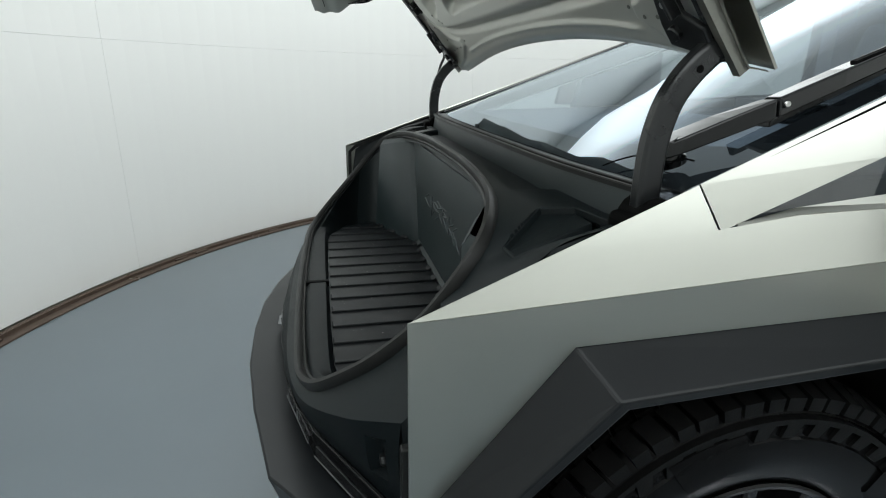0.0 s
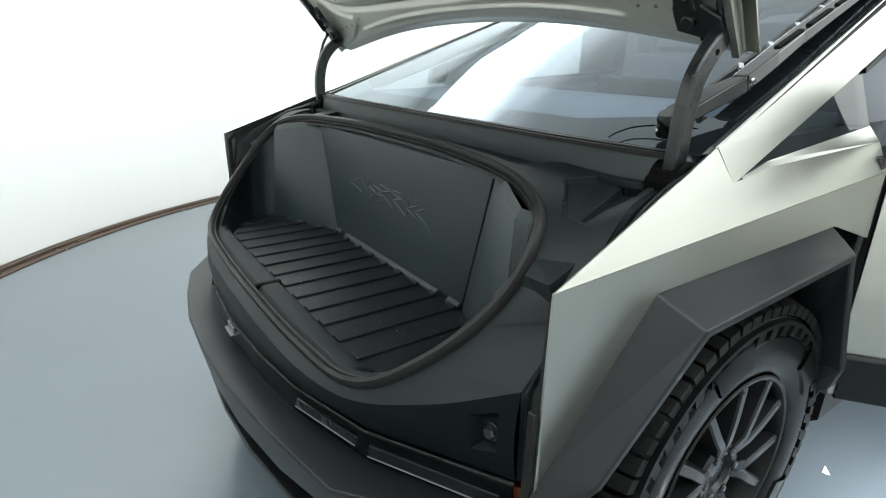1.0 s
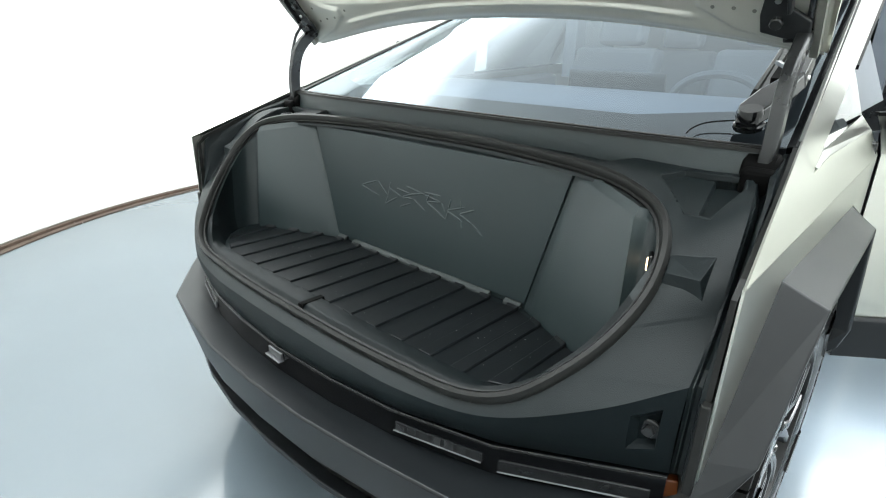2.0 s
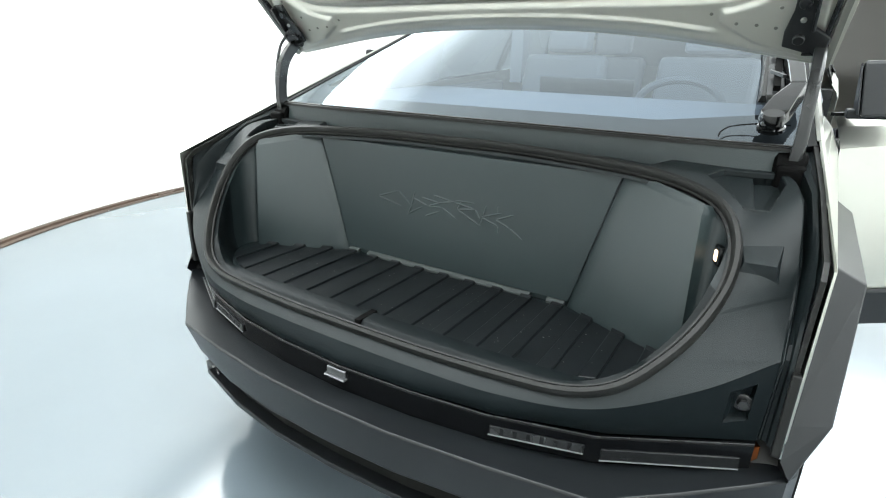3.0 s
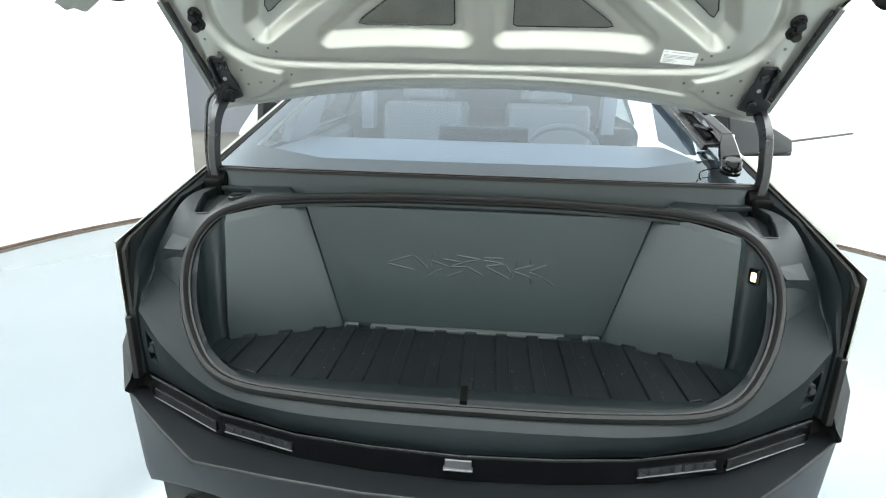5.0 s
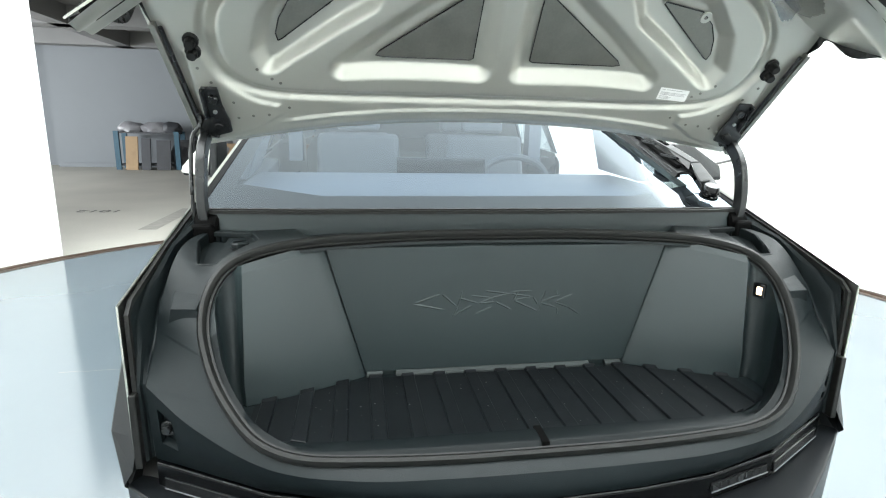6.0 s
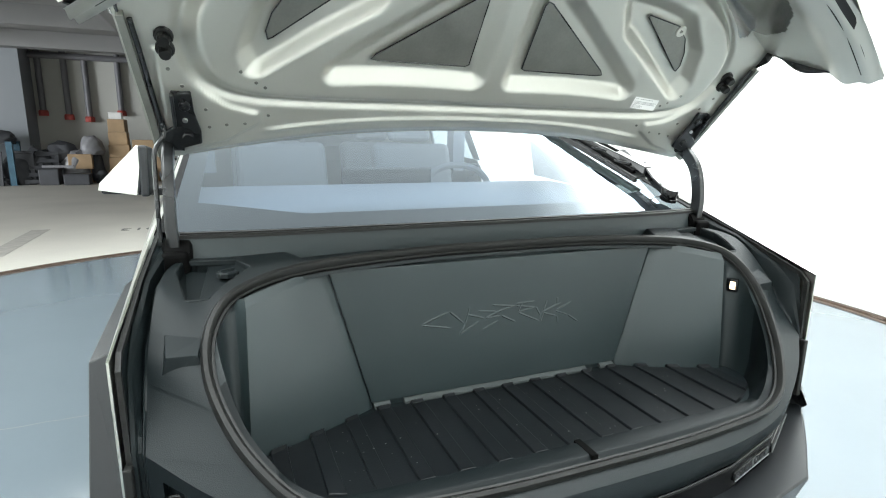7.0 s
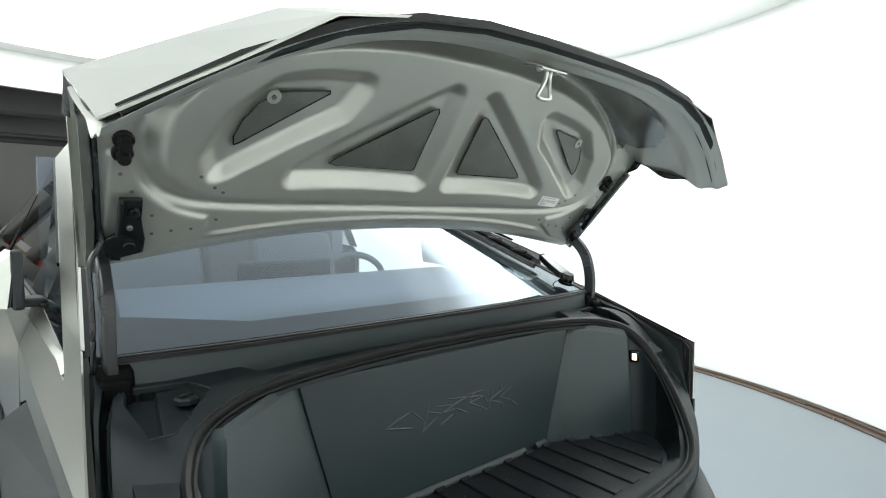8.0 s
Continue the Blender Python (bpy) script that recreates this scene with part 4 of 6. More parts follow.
# flares round the wheel arches: two bevelled bands
for s in (-1, 1):
    o = [(0.897, -0.020, 0.615), (0.899, 0.020, 0.670), (0.907, 0.239, 0.936), (0.928, 0.840, 0.961), (0.936, 0.97, 0.60), (0.936, 0.965, 0.545)]
    m = [(0.918, -0.022, 0.580), (0.970, 0.062, 0.672), (0.987, 0.270, 0.893), (0.990, 0.818, 0.920), (1.000, 0.945, 0.60), (0.985, 0.955, 0.545)]
    i_ = [(0.916, -0.008, 0.565), (0.968, 0.080, 0.660), (0.985, 0.285, 0.878), (0.988, 0.805, 0.902), (0.996, 0.925, 0.60), (0.981, 0.930, 0.540)]
    k = [(0.90, 0.020, 0.555), (0.90, 0.098, 0.650), (0.90, 0.298, 0.862), (0.90, 0.795, 0.885), (0.90, 0.915, 0.60), (0.90, 0.90, 0.47)]
    tpart("fender_flare", flip(strip(o, m, i_, k), s), FLARE, label="grey plastic wheel-arch flare with bevelled corners", bevel=0.004)
    liner = [(0.60, y, z) for _, y, z in k]
    tpart("wheel_well", flip(merge(strip(k, liner), facet(*liner)), s), RUBBER, label="black wheel-arch liner")

# wheels


def wheel(s, cy, lbl):
    M = Matrix.Translation((s * 0.862, cy, 0.428)) @ Matrix.Diagonal((s, 1, 1, 1))
    w = tpart("wheel", moved(lathe([(-0.14, 0.10), (-0.14, 0.22), (0.0, 0.236), (0.078, 0.246), (0.089, 0.252), (0.092, 0.248), (0.090, 0.241), (0.080, 0.236), (0.012, 0.226), (0.008, 0.05), (0.008, 0.0)], 56), M), RIM, label=lbl, smooth=True, angle=35)

    def sub(name, vf, mat, **kw):
        ob = part(name, *moved(vf, M), mat, w, **kw)
        ob.matrix_parent_inverse = Matrix.Identity(4)
        return ob
    sub("tyre", lathe([(-0.135, 0.25), (-0.160, 0.30), (-0.162, 0.355), (-0.147, 0.395), (-0.120, 0.409), (-0.02, 0.413), (0.060, 0.408), (0.082, 0.396), (0.0885, 0.384), (0.0850, 0.381), (0.0905, 0.377), (0.0935, 0.345), (0.0975, 0.342), (0.0990, 0.315), (0.0970, 0.290), (0.0915, 0.268), (0.086, 0.255), (0.078, 0.249), (0.070, 0.24)], 72), SIDEWALL, label="black all-terrain tyre with deep tread blocks", smooth=True, angle=40)
    blocks = []
    n = 66
    for i in range(n):
        for row, (x0, x1, sh) in enumerate(((-0.142, -0.090, 0.0), (-0.082, -0.042, 0.5), (-0.036, -0.004, 0.15), (0.002, 0.042, 0.65), (0.050, 0.092, 0.25))):
            a0 = 2 * math.pi * (i + sh) / n
            a1 = a0 + 2 * math.pi / n * (0.80 if row < 4 else 0.72 + 0.10 * (i % 2))
            tw = 0.02 if row % 2 else -0.015
            pts = []
            for r in (0.404, 0.427):
                for x, a in ((x0, a0), (x1, a0 + tw), (x1, a1 + tw), (x0, a1)):
                    q = r - (0.014 if x > 0.09 or x < -0.14 else 0)
                    pts.append((x, q * math.cos(a), q * math.sin(a)))
            blocks.append((pts, [(0, 1, 5, 4), (1, 2, 6, 5), (2, 3, 7, 6), (3, 0, 4, 7), (4, 5, 6, 7)]))
    sub("tread", merge(*blocks), TYRE)
    # shoulder ring below the tread: hooked raised lugs with dark pockets between them
    ring_ = [[], [], [], []]
    for i in range(44):
        a0 = 2 * math.pi * i / 44
        for da, r, lean in ((0.002, 0.347, 0.026), (0.070, 0.347, 0.026), (0.074, 0.370, 0.0), (0.140, 0.370, 0.0)):
            for l_, (x, rr, aa) in zip(ring_, ((0.084, 0.380, a0 + da), (0.0985, 0.379, a0 + da), (0.0985, r, a0 + da + lean), (0.086, r, a0 + da + lean))):
                l_.append((x, rr * math.cos(aa), rr * math.sin(aa)))
    sub("shoulder_ring", strip(*ring_, closed=True), TYRE)
    for i in range(5):
        a0 = 0.42 + i * 2 * math.pi / 5
        seg_ = [a0 + 0.36 * k / 8 for k in range(9)]
        sub("sidewall_plate", strip(*[[(x, r * math.cos(a + 0.5 * (r - 0.3)), r * math.sin(a + 0.5 * (r - 0.3))) for a in seg_] for x, r in ((0.096, 0.296), (0.1030, 0.302), (0.1035, 0.350), (0.1000, 0.366), (0.090, 0.368))]), SIDEWALL, smooth=True, angle=20)
    for i in range(6):
        R = Matrix.Rotation(2 * math.pi * i / 6 + 0.25, 4, "X")
        for e in (-1, 1):
            # each spoke is a pair of ribs that part towards the rim, bevelled along their edges
            rib = [(0.075, 0.004, 0.056), (0.086, 0.012, 0.100), (0.087, 0.034, 0.150), (0.085, 0.064, 0.233)]
            ls_r = []
            for du, dx in ((-0.017, -0.055), (-0.013, -0.004), (-0.009, 0.0), (0.009, 0.0), (0.013, -0.004), (0.017, -0.055)):
                ls_r.append([(x + dx, e * (t_ + du), r) for x, t_, r in rib])
            sub("spoke", moved(strip(*ls_r), R), COVER, smooth=True, angle=25)
    sub("hub_cap", lathe([(0.03, 0.080), (0.066, 0.078), (0.074, 0.070), (0.074, 0.050), (0.064, 0.044), (0.064, 0.0)], 30), COVER, smooth=True, angle=30)
    for i in range(6):
        a = 2 * math.pi * i / 6
        sub("wheel_nut", moved(lathe([(0.03, 0.012), (0.078, 0.011), (0.081, 0.008), (0.081, 0.0)], 6), Matrix.Translation((0, 0.060 * math.cos(a), 0.060 * math.sin(a)))), DARKM)
    return w


for s in (1, -1):
    wheel(s, 0.555, "dark six-spoke front wheel with an all-terrain tyre")
    wheel(s, 4.19, "dark six-spoke rear wheel with an all-terrain tyre")

# light bar
BAR = [(0, -0.234, 0.620), (0.2, -0.224, 0.620), (0.374, -0.200, 0.618), (0.587, -0.140, 0.618), (0.853, 0.004, 0.622)]
bar_t = mirrored(BAR)
tpart("light_bar", strip([p + Vector((0, 0.03, 0.002)) for p in bar_t], bar_t, [p + Vector((0, -0.006, -0.004)) for p in bar_t], [p + Vector((0, -0.004, -0.066)) for p in bar_t], [p + Vector((0, 0.05, -0.070)) for p in bar_t]), BARG, label="gloss black light bar across the nose", bevel=0.002)
for s in (-1, 1):
    tpart("side_reflector", flip(merge(([(0.838, 0.012, 0.600), (0.866, 0.030, 0.600), (0.868, 0.036, 0.548), (0.840, 0.018, 0.545), (0.830, 0.030, 0.600), (0.858, 0.048, 0.600), (0.860, 0.054, 0.548), (0.832, 0.036, 0.545)], [(0, 1, 2, 3), (7, 6, 5, 4), (0, 4, 5, 1), (1, 5, 6, 2), (2, 6, 7, 3), (3, 7, 4, 0)])), s), AMBER, label="amber reflector at the light bar's end", bevel=0.003)
tpart("trim_line", sweep([p + Vector((0, -0.0045, -0.001)) for p in bar_t], circle(0.0012, 5)), DARKM, label="thin edge on the light bar")


def bar_at(x):
    for (x0, y0, z0), (x1, y1, z1) in zip(BAR, BAR[1:]):
        if x0 <= abs(x) <= x1:
            k = (abs(x) - x0) / (x1 - x0)
            return y0 + (y1 - y0) * k


for s in (-1, 1):
    for xa, xb, z0, z1, n in ((0.385, 0.570, 0.572, 0.594, 7), (0.600, 0.835, 0.562, 0.590, 1)):
        y0, y1 = bar_at(xa), bar_at(xb)
        fr = [(xa, y0 - 0.0105, z0), (xb, y1 - 0.0105, z0), (xb, y1 - 0.0085, z1), (xa, y0 - 0.0085, z1)]
        back_ = [(x, y + 0.012, z) for x, y, z in fr]
        lens = tpart("headlamp_lens", flip((fr + back_, [(0, 1, 2, 3), (0, 4, 5, 1), (1, 5, 6, 2), (2, 6, 7, 3), (3, 7, 4, 0)]), s), LENS, label="clear headlamp strip with segments", bevel=0.002)
        ln = [Vector(fr[0]), Vector(fr[1])]
        rail_ = part("led_line", *flip(sweep([p + Vector((0, -0.001, 0.003)) for p in ln], circle(0.0016, 5)), s), DIM, lens)
        rail_.matrix_parent_inverse = Matrix.Identity(4)
        if n > 1:
            for i in range(n):
                k0, k1 = (i + 0.15) / n, (i + 0.85) / n
                q = [Vector(fr[0]).lerp(Vector(fr[1]), k0), Vector(fr[0]).lerp(Vector(fr[1]), k1), Vector(fr[3]).lerp(Vector(fr[2]), k1), Vector(fr[3]).lerp(Vector(fr[2]), k0)]
                q = [p + Vector((0, -0.0008, 0)) for p in q]
                sg_ = part("led_cell", *flip((q, [(0, 1, 2, 3)]), s), LEDC, lens)
                sg_.matrix_parent_inverse = Matrix.Identity(4)
tpart("hood_striker_plate", merge(box(-0.036, 0.028, -0.252, -0.234, 0.588, 0.592), box(-0.033, 0.025, -0.243, -0.236, 0.592, 0.610)), DIM, label="dull metal striker plate in the light bar", bevel=0.002)

# bumper
SEC = [(0.0, (-0.226, 0.553), (-0.324, 0.570), (-0.300, 0.445)), (0.2, (-0.218, 0.553), (-0.316, 0.568), (-0.291, 0.442)), (0.4, (-0.190, 0.553), (-0.285, 0.560), (-0.258, 0.435)), (0.617, (-0.128, 0.552), (-0.236, 0.545), (-0.195, 0.428)), (0.75, (-0.050, 0.555), (-0.140, 0.556), (-0.115, 0.375)), (0.86, (0.012, 0.565), (-0.055, 0.566), (-0.045, 0.320)), (0.918, (0.050, 0.572), (-0.005, 0.572), (0.020, 0.300)), (0.94, (0.10, 0.565), (0.060, 0.55), (0.070, 0.30))]
ls = []
for j in range(3):
    ls.append(mirrored([Vector((x, *sec[j])) for x, *sec in SEC]))
in_ = [p + Vector((0, 0.05, -0.01)) for p in ls[0]]
und = [p + Vector((0, 0.10, -0.012)) for p in ls[2]]
tpart("bumper", strip(in_, ls[0], ls[1], ls[2], und), FLARE, label="grey moulded front bumper with a creased edge", bevel=0.006, smooth=True, angle=20)
grille = [(x, sec[2][0] + 0.045, sec[2][1] - 0.004) for x, *sec in SEC[:6]]
tpart("lower_grille", strip(mirrored([Vector(p) for p in grille]), mirrored([Vector((x, y + 0.01, z - 0.11)) for x, y, z in grille]), mirrored([Vector((x, y + 0.2, z - 0.12)) for x, y, z in grille])), RUBBER, label="black lower intake under the bumper")
chin = [(x, sec[2][0] + 0.040, sec[2][1] - 0.085) for x, *sec in SEC[:5]]
tpart("chin_lip", sweep(mirrored([Vector(p) for p in chin]), [(-0.015, -0.007), (-0.015, 0.007), (0.025, 0.008), (0.025, -0.007)]), FLARE, label="thin grey chin lip under the intake", bevel=0.003)
for s in (-1, 1):
    tpart("tow_hook", flip(sweep([(0.66, -0.09, 0.325), (0.635, -0.150, 0.335), (0.575, -0.175, 0.340), (0.55, -0.11, 0.33)], circle(0.014, 8)), s), DARKM, label="dark tow hook in the intake")

# ---- open hood, built shut and swung up ----
HA = radians(70)


def swung(p):
    x, y, z = p
    return Vector((x, math.cos(HA) * y + math.sin(HA) * z - 0.681, -math.sin(HA) * y + math.cos(HA) * z + 1.326))


def sw(vf):
    return [swung(p) for p in vf[0]], vf[1]


# outlines in the shut place, half lines from the middle outwards
H_REAR = [(0, 0.352, 1.168), (0.15, 0.353, 1.168), (0.30, 0.360, 1.165), (0.45, 0.373, 1.160), (0.54, 0.384, 1.157), (0.72, 0.410, 1.149), (0.843, 0.428, 1.142)]
H_CREASE = [(0, -0.245, 0.972), (0.15, -0.241, 0.972), (0.30, -0.228, 0.974), (0.45, -0.202, 0.977), (0.54, -0.180, 0.980), (0.72, -0.087, 0.985), (0.886, 0.000, 0.989)]
H_NOSE = [(0, -0.250, 0.650), (0.15, -0.246, 0.648), (0.30, -0.236, 0.640), (0.45, -0.214, 0.628), (0.60, -0.184, 0.616), (0.74, -0.092, 0.618), (0.888, 0.000, 0.620)]
r_, c_, n_ = (mirrored([Vector(p) for p in l]) for l in (H_REAR, H_CREASE, H_NOSE))
hood = tpart("hood", sw(strip(r_, c_, n_)), STEEL, label="open hood lid: brushed-steel skin over a painted inner frame", solid=0.004)


def hpart(name, vf, mat, **kw):
    ob = part(name, *sw(vf), mat, hood, **kw)
    ob.matrix_parent_inverse = Matrix.Identity(4)
    return ob


# inner frame: a pressed sheet over (x, p), p running from the rear edge (0) over the crease (0.63) to the nose (0.96)
PC, PN = 0.63, 0.96


def even_fit(l):
    """A smooth even curve through a half line: y and z over x squared."""
    sq = [q[0] ** 2 for q in l]
    return [np.polyfit(sq, [q[i] for q in l], 3) for i in (1, 2)]


F_REAR, F_CREASE, F_NOSE = even_fit(H_REAR), even_fit(H_CREASE), even_fit(H_NOSE)


def on_hood(x, p):
    """The skin's place (shut) at x and p."""
    def at(l):
        return np.array([np.polyval(cf, x * x) for cf in l])
    a, b, c = at(F_REAR), at(F_CREASE), at(F_NOSE)
    q = a + (b - a) * (p / PC) if p < PC else b + (c - b) * ((p - PC) / (PN - PC))
    return q


PLATES = [[(0.080, 0.248), (0.090, 0.243), (0.325, 0.256), (0.345, 0.262), (0.335, 0.274), (0.098, 0.432), (0.084, 0.436), (0.078, 0.425)], [(0.588, 0.350), (0.578, 0.352), (0.400, 0.455), (0.402, 0.461), (0.515, 0.469), (0.555, 0.448), (0.580, 0.412), (0.592, 0.372)]]
POCKETS = [[(0.062, 0.222), (0.425, 0.243), (0.068, 0.480)], [(0.606, 0.302), (0.370, 0.418), (0.338, 0.476), (0.520, 0.484), (0.592, 0.428), (0.618, 0.345)]]
NX, NP = 300, 190
gx = np.linspace(-1, 1, NX)
gp = np.linspace(0, PN, NP)
X0, P0 = np.meshgrid(gx, gp, indexing="ij")
W_ = 0.838 + 0.044 * np.clip(P0 / PC, 0, 1)
X0 = X0 * W_
AX = np.abs(X0)
depth = np.full(X0.shape, 0.034)                                  # metres below the skin
bowl_c = curve([(0, 0.108, 0), (0.23, 0.115, 0), (0.45, 0.138, 0), (0.622, 0.187, 0), (0.712, 0.262, 0), (0.752, 0.365, 0), (0.752, 0.470, 0), (0.715, 0.540, 0), (0.62, 0.585, 0), (0.42, 0.608, 0), (0, 0.618, 0)], 6)
bowl = [(q.x, q.y) for q in bowl_c] + [(-0.1, 0.618), (-0.1, 0.108)]
sb = sd_poly(AX, P0, bowl)
depth -= 0.010 * step(0.026, 0.004, sb)                            # a groove round the bowl
depth += 0.040 * (0.5 * step(0.006, -0.040, sb) + 0.5 * np.clip((0.004 - sb) / 0.036, 0, 1))   # then a cove up to the frame
for poly in POCKETS:                                               # sloping pockets fall back towards the skin
    d = sd_poly(AX, P0, poly)
    depth -= 0.028 * (0.65 * np.clip((0.040 - d) / 0.036, 0, 1) + 0.35 * step(0.043, 0.001, d))
depth = np.maximum(depth, 0.008)
depth += 0.006 * step(0.012, 0.0, np.abs(P0 - 0.062 - 0.012 * (AX / 0.8) ** 2)) * step(0.62, 0.56, AX)
depth *= 0.25 + 0.75 * step(0.0, 0.040, P0)
pad_ = sd_poly(AX, P0, [(q.x, q.y) for q in curve([(0.815, 0.41, 0), (0.785, 0.395, 0), (0.766, 0.355, 0), (0.742, 0.270, 0), (0.690, 0.192, 0), (0.640, 0.152, 0), (0.606, 0.134, 0)], 4)] + [(0.604, 0.100), (0.68, 0.060), (0.80, 0.045), (0.815, 0.10)])
depth += 0.008 * step(0.006, -0.006, pad_)                         # corner pads that carry the hinges
depth += 0.016 * step(0.045, 0.0, np.abs(P0 - 0.865))              # nose channel
depth *= 0.35 + 0.65 * step(PN, PN - 0.04, P0)


def deep(x, p):
    """The pressing's depth at a place."""
    j = int(round(p / PN * (NP - 1)))
    i = int(round((x / W_[0, j] + 1) / 2 * (NX - 1)))
    return float(depth[min(NX - 1, max(0, i)), j])


verts, skin = [], []
for i in range(NX):
    for j in range(NP):
        x, p = X0[i, j], P0[i, j]
        y, z = on_hood(x, p)
        k = step(PC - 0.10, PC + 0.10, np.array(p))
        ny, nz = (0.345 * (1 - k) + 0.90 * k, -0.94 * (1 - k) - 0.42 * k)
        q = math.hypot(ny, nz)
        verts.append((x, y + ny / q * depth[i, j], z + nz / q * depth[i, j]))
faces = [(i * NP + j, (i + 1) * NP + j, (i + 1) * NP + j + 1, i * NP + j + 1) for i in range(NX - 1) for j in range(NP - 1)]
# the cove between the frame and the nose rail has a darker, glossier metal
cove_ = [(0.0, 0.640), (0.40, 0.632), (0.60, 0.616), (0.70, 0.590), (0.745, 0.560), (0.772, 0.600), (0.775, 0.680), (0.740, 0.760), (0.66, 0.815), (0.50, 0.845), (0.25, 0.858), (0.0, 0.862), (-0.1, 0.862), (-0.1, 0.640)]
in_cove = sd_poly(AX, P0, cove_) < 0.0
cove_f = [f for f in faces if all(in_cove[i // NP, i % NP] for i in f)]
kept_f = set(cove_f)


def pick(fs):
    """The faces' own share of the pressing."""
    used = {i: n for n, i in enumerate(sorted({i for f in fs for i in f}))}
    return [verts[i] for i in used], [tuple(used[i] for i in f) for f in fs]


hpart("inner_panel", pick([f for f in faces if f not in kept_f]), INNER, label="pressed silver-grey inner frame of the hood", smooth=True, angle=60)
hpart("nose_cove", pick(cove_f), NOSEM, label="dark glossy metal cove behind the hood's nose", smooth=True, angle=60)


def under(x, p, d):
    """A place d metres below the skin (shut)."""
    y, z = on_hood(x, p)
    k = float(step(PC - 0.10, PC + 0.10, np.array(p)))
    ny, nz = 0.345 * (1 - k) + 0.90 * k, -0.94 * (1 - k) - 0.42 * k
    q = math.hypot(ny, nz)
    return (x, y + ny / q * d, z + nz / q * d)


def sheet(poly, d, s=1):
    return [under(x * s, p, d) for x, p in poly], [tuple(range(len(poly)))]


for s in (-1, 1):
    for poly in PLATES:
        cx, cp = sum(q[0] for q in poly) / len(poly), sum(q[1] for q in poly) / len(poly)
        # a darker metal sheet over the pocket; the frame itself is not cut
        hpart("skin_window", sheet(poly, 0.0478, s), PLATE, label="darker metal sheet filling a cut-out of the frame")
        loop = [under(x * s, p, 0.0476) for x, p in poly]
        hpart("cutout_edge", sweep(loop + [loop[0]], circle(0.0018, 5)), DARKM)

# rubber gasket along the nose
gl_ = [(0, PN - 0.020), (0.15, PN - 0.020), (0.30, PN - 0.021), (0.45, PN - 0.022), (0.58, PN - 0.028), (0.72, PN - 0.03), (0.86, PN - 0.03)]
gh = [Vector(under(x, p, 0.014)) for x, p in gl_]
hpart("gasket", sweep(mirrored(gh), [(-0.022, -0.006), (-0.020, 0.008), (-0.006, 0.013), (0.006, 0.006), (0.016, 0.010), (0.022, -0.004)], up=(0, 0.9, -0.4)), RUBBER, label="black rubber gasket along the hood's front edge", smooth=True, angle=50)
# side rails and bump stops
for s in (-1, 1):
    hpart("side_rail", sweep([under(s * 0.828, 0.03, 0.038), under(s * 0.838, 0.22, 0.044), under(s * 0.852, 0.40, 0.044), under(s * 0.862, 0.54, 0.045)], [(-0.007, -0.010), (-0.007, 0.008), (0.007, 0.008), (0.007, -0.010)]), PLATE)
    hpart("rail_rod", sweep([under(s * 0.812, 0.06, 0.046), under(s * 0.823, 0.22, 0.050), under(s * 0.836, 0.40, 0.050), under(s * 0.846, 0.52, 0.048)], circle(0.0055, 7)), DARKM, smooth=True)
    for x, p in ((0.792, 0.401), (0.792, 0.436)):
        o_ = Vector(under(s * x, p, deep(x, p)))
        Mb = Matrix.Translation(o_) @ Vector((0, 0.345, -0.94)).to_track_quat("Z", "Y").to_matrix().to_4x4()
        hpart("bump_stop", merge(moved(drum(0.019, 0.010, 14), Mb), moved(drum(0.013, 0.030, 12), Mb)), RUBBER, label="round black rubber bump stop")
    for x, p in ((0.792, 0.342), (0.768, 0.278), (0.724, 0.184), (0.719, 0.122), (0.680, 0.118), (0.638, 0.110), (0.582, 0.117), (0.646, 0.291), (0.613, 0.249), (0.593, 0.229)):
        o_ = Vector(under(s * x, p, deep(x, p) - 0.0015))
        Mb = Matrix.Translation(o_) @ Vector((0, 0.345, -0.94)).to_track_quat("Z", "Y").to_matrix().to_4x4()
        hpart("rivet_hole", moved(drum(0.0042, 0.0030, 10), Mb), PLATE)
    # a small eyelet tab at the edge of the outer cut-out
    o_ = Vector(under(s * 0.527, 0.459, 0.0490))
    Mb = Matrix.Translation(o_) @ Vector((0, 0.345, -0.94)).to_track_quat("Z", "Y").to_matrix().to_4x4()
    hpart("eyelet_tab", moved(lathe([(0.0, 0.0055), (0.002, 0.0062), (0.002, 0.0150), (0.0, 0.0160), (-0.002, 0.0160)], 18), Mb @ Matrix.Rotation(radians(-90), 4, "Y")), INNER, smooth=True)
    # flange lobes at the sides of the nose
    lob = [under(s * 0.866, 0.52, 0.03), under(s * 0.862, 0.60, 0.065), under(s * 0.868, 0.67, 0.035), under(s * 0.866, 0.75, 0.060), under(s * 0.872, 0.85, 0.03), under(s * 0.876, 0.95, 0.012)]
    lob = curve(lob, 5)
    skin_l = [Vector(under(s * 0.884, 0.52 + 0.43 * i / (len(lob) - 1), 0.004)) for i in range(len(lob))]
    hpart("nose_flange", strip(lob, skin_l), DARKM, solid=0.003, smooth=True)
# latch loop
pl = [under(x, p, 0.058) for x, p in ((-0.088, 0.850), (-0.002, 0.850), (-0.010, 0.912), (-0.096, 0.912))]
hpart("latch_plate", (pl, [(0, 1, 2, 3)]), ZINC, solid=0.003, label="zinc latch plate under the hood")
for x in (-0.074, -0.022):
    o_ = Vector(under(x, 0.884, 0.060))
    hpart("latch_bolt", moved(drum(0.008, 0.006, 6), Matrix.Translation(o_) @ Vector((0, 0.9, -0.42)).to_track_quat("Z", "Y").to_matrix().to_4x4()), ZINC)
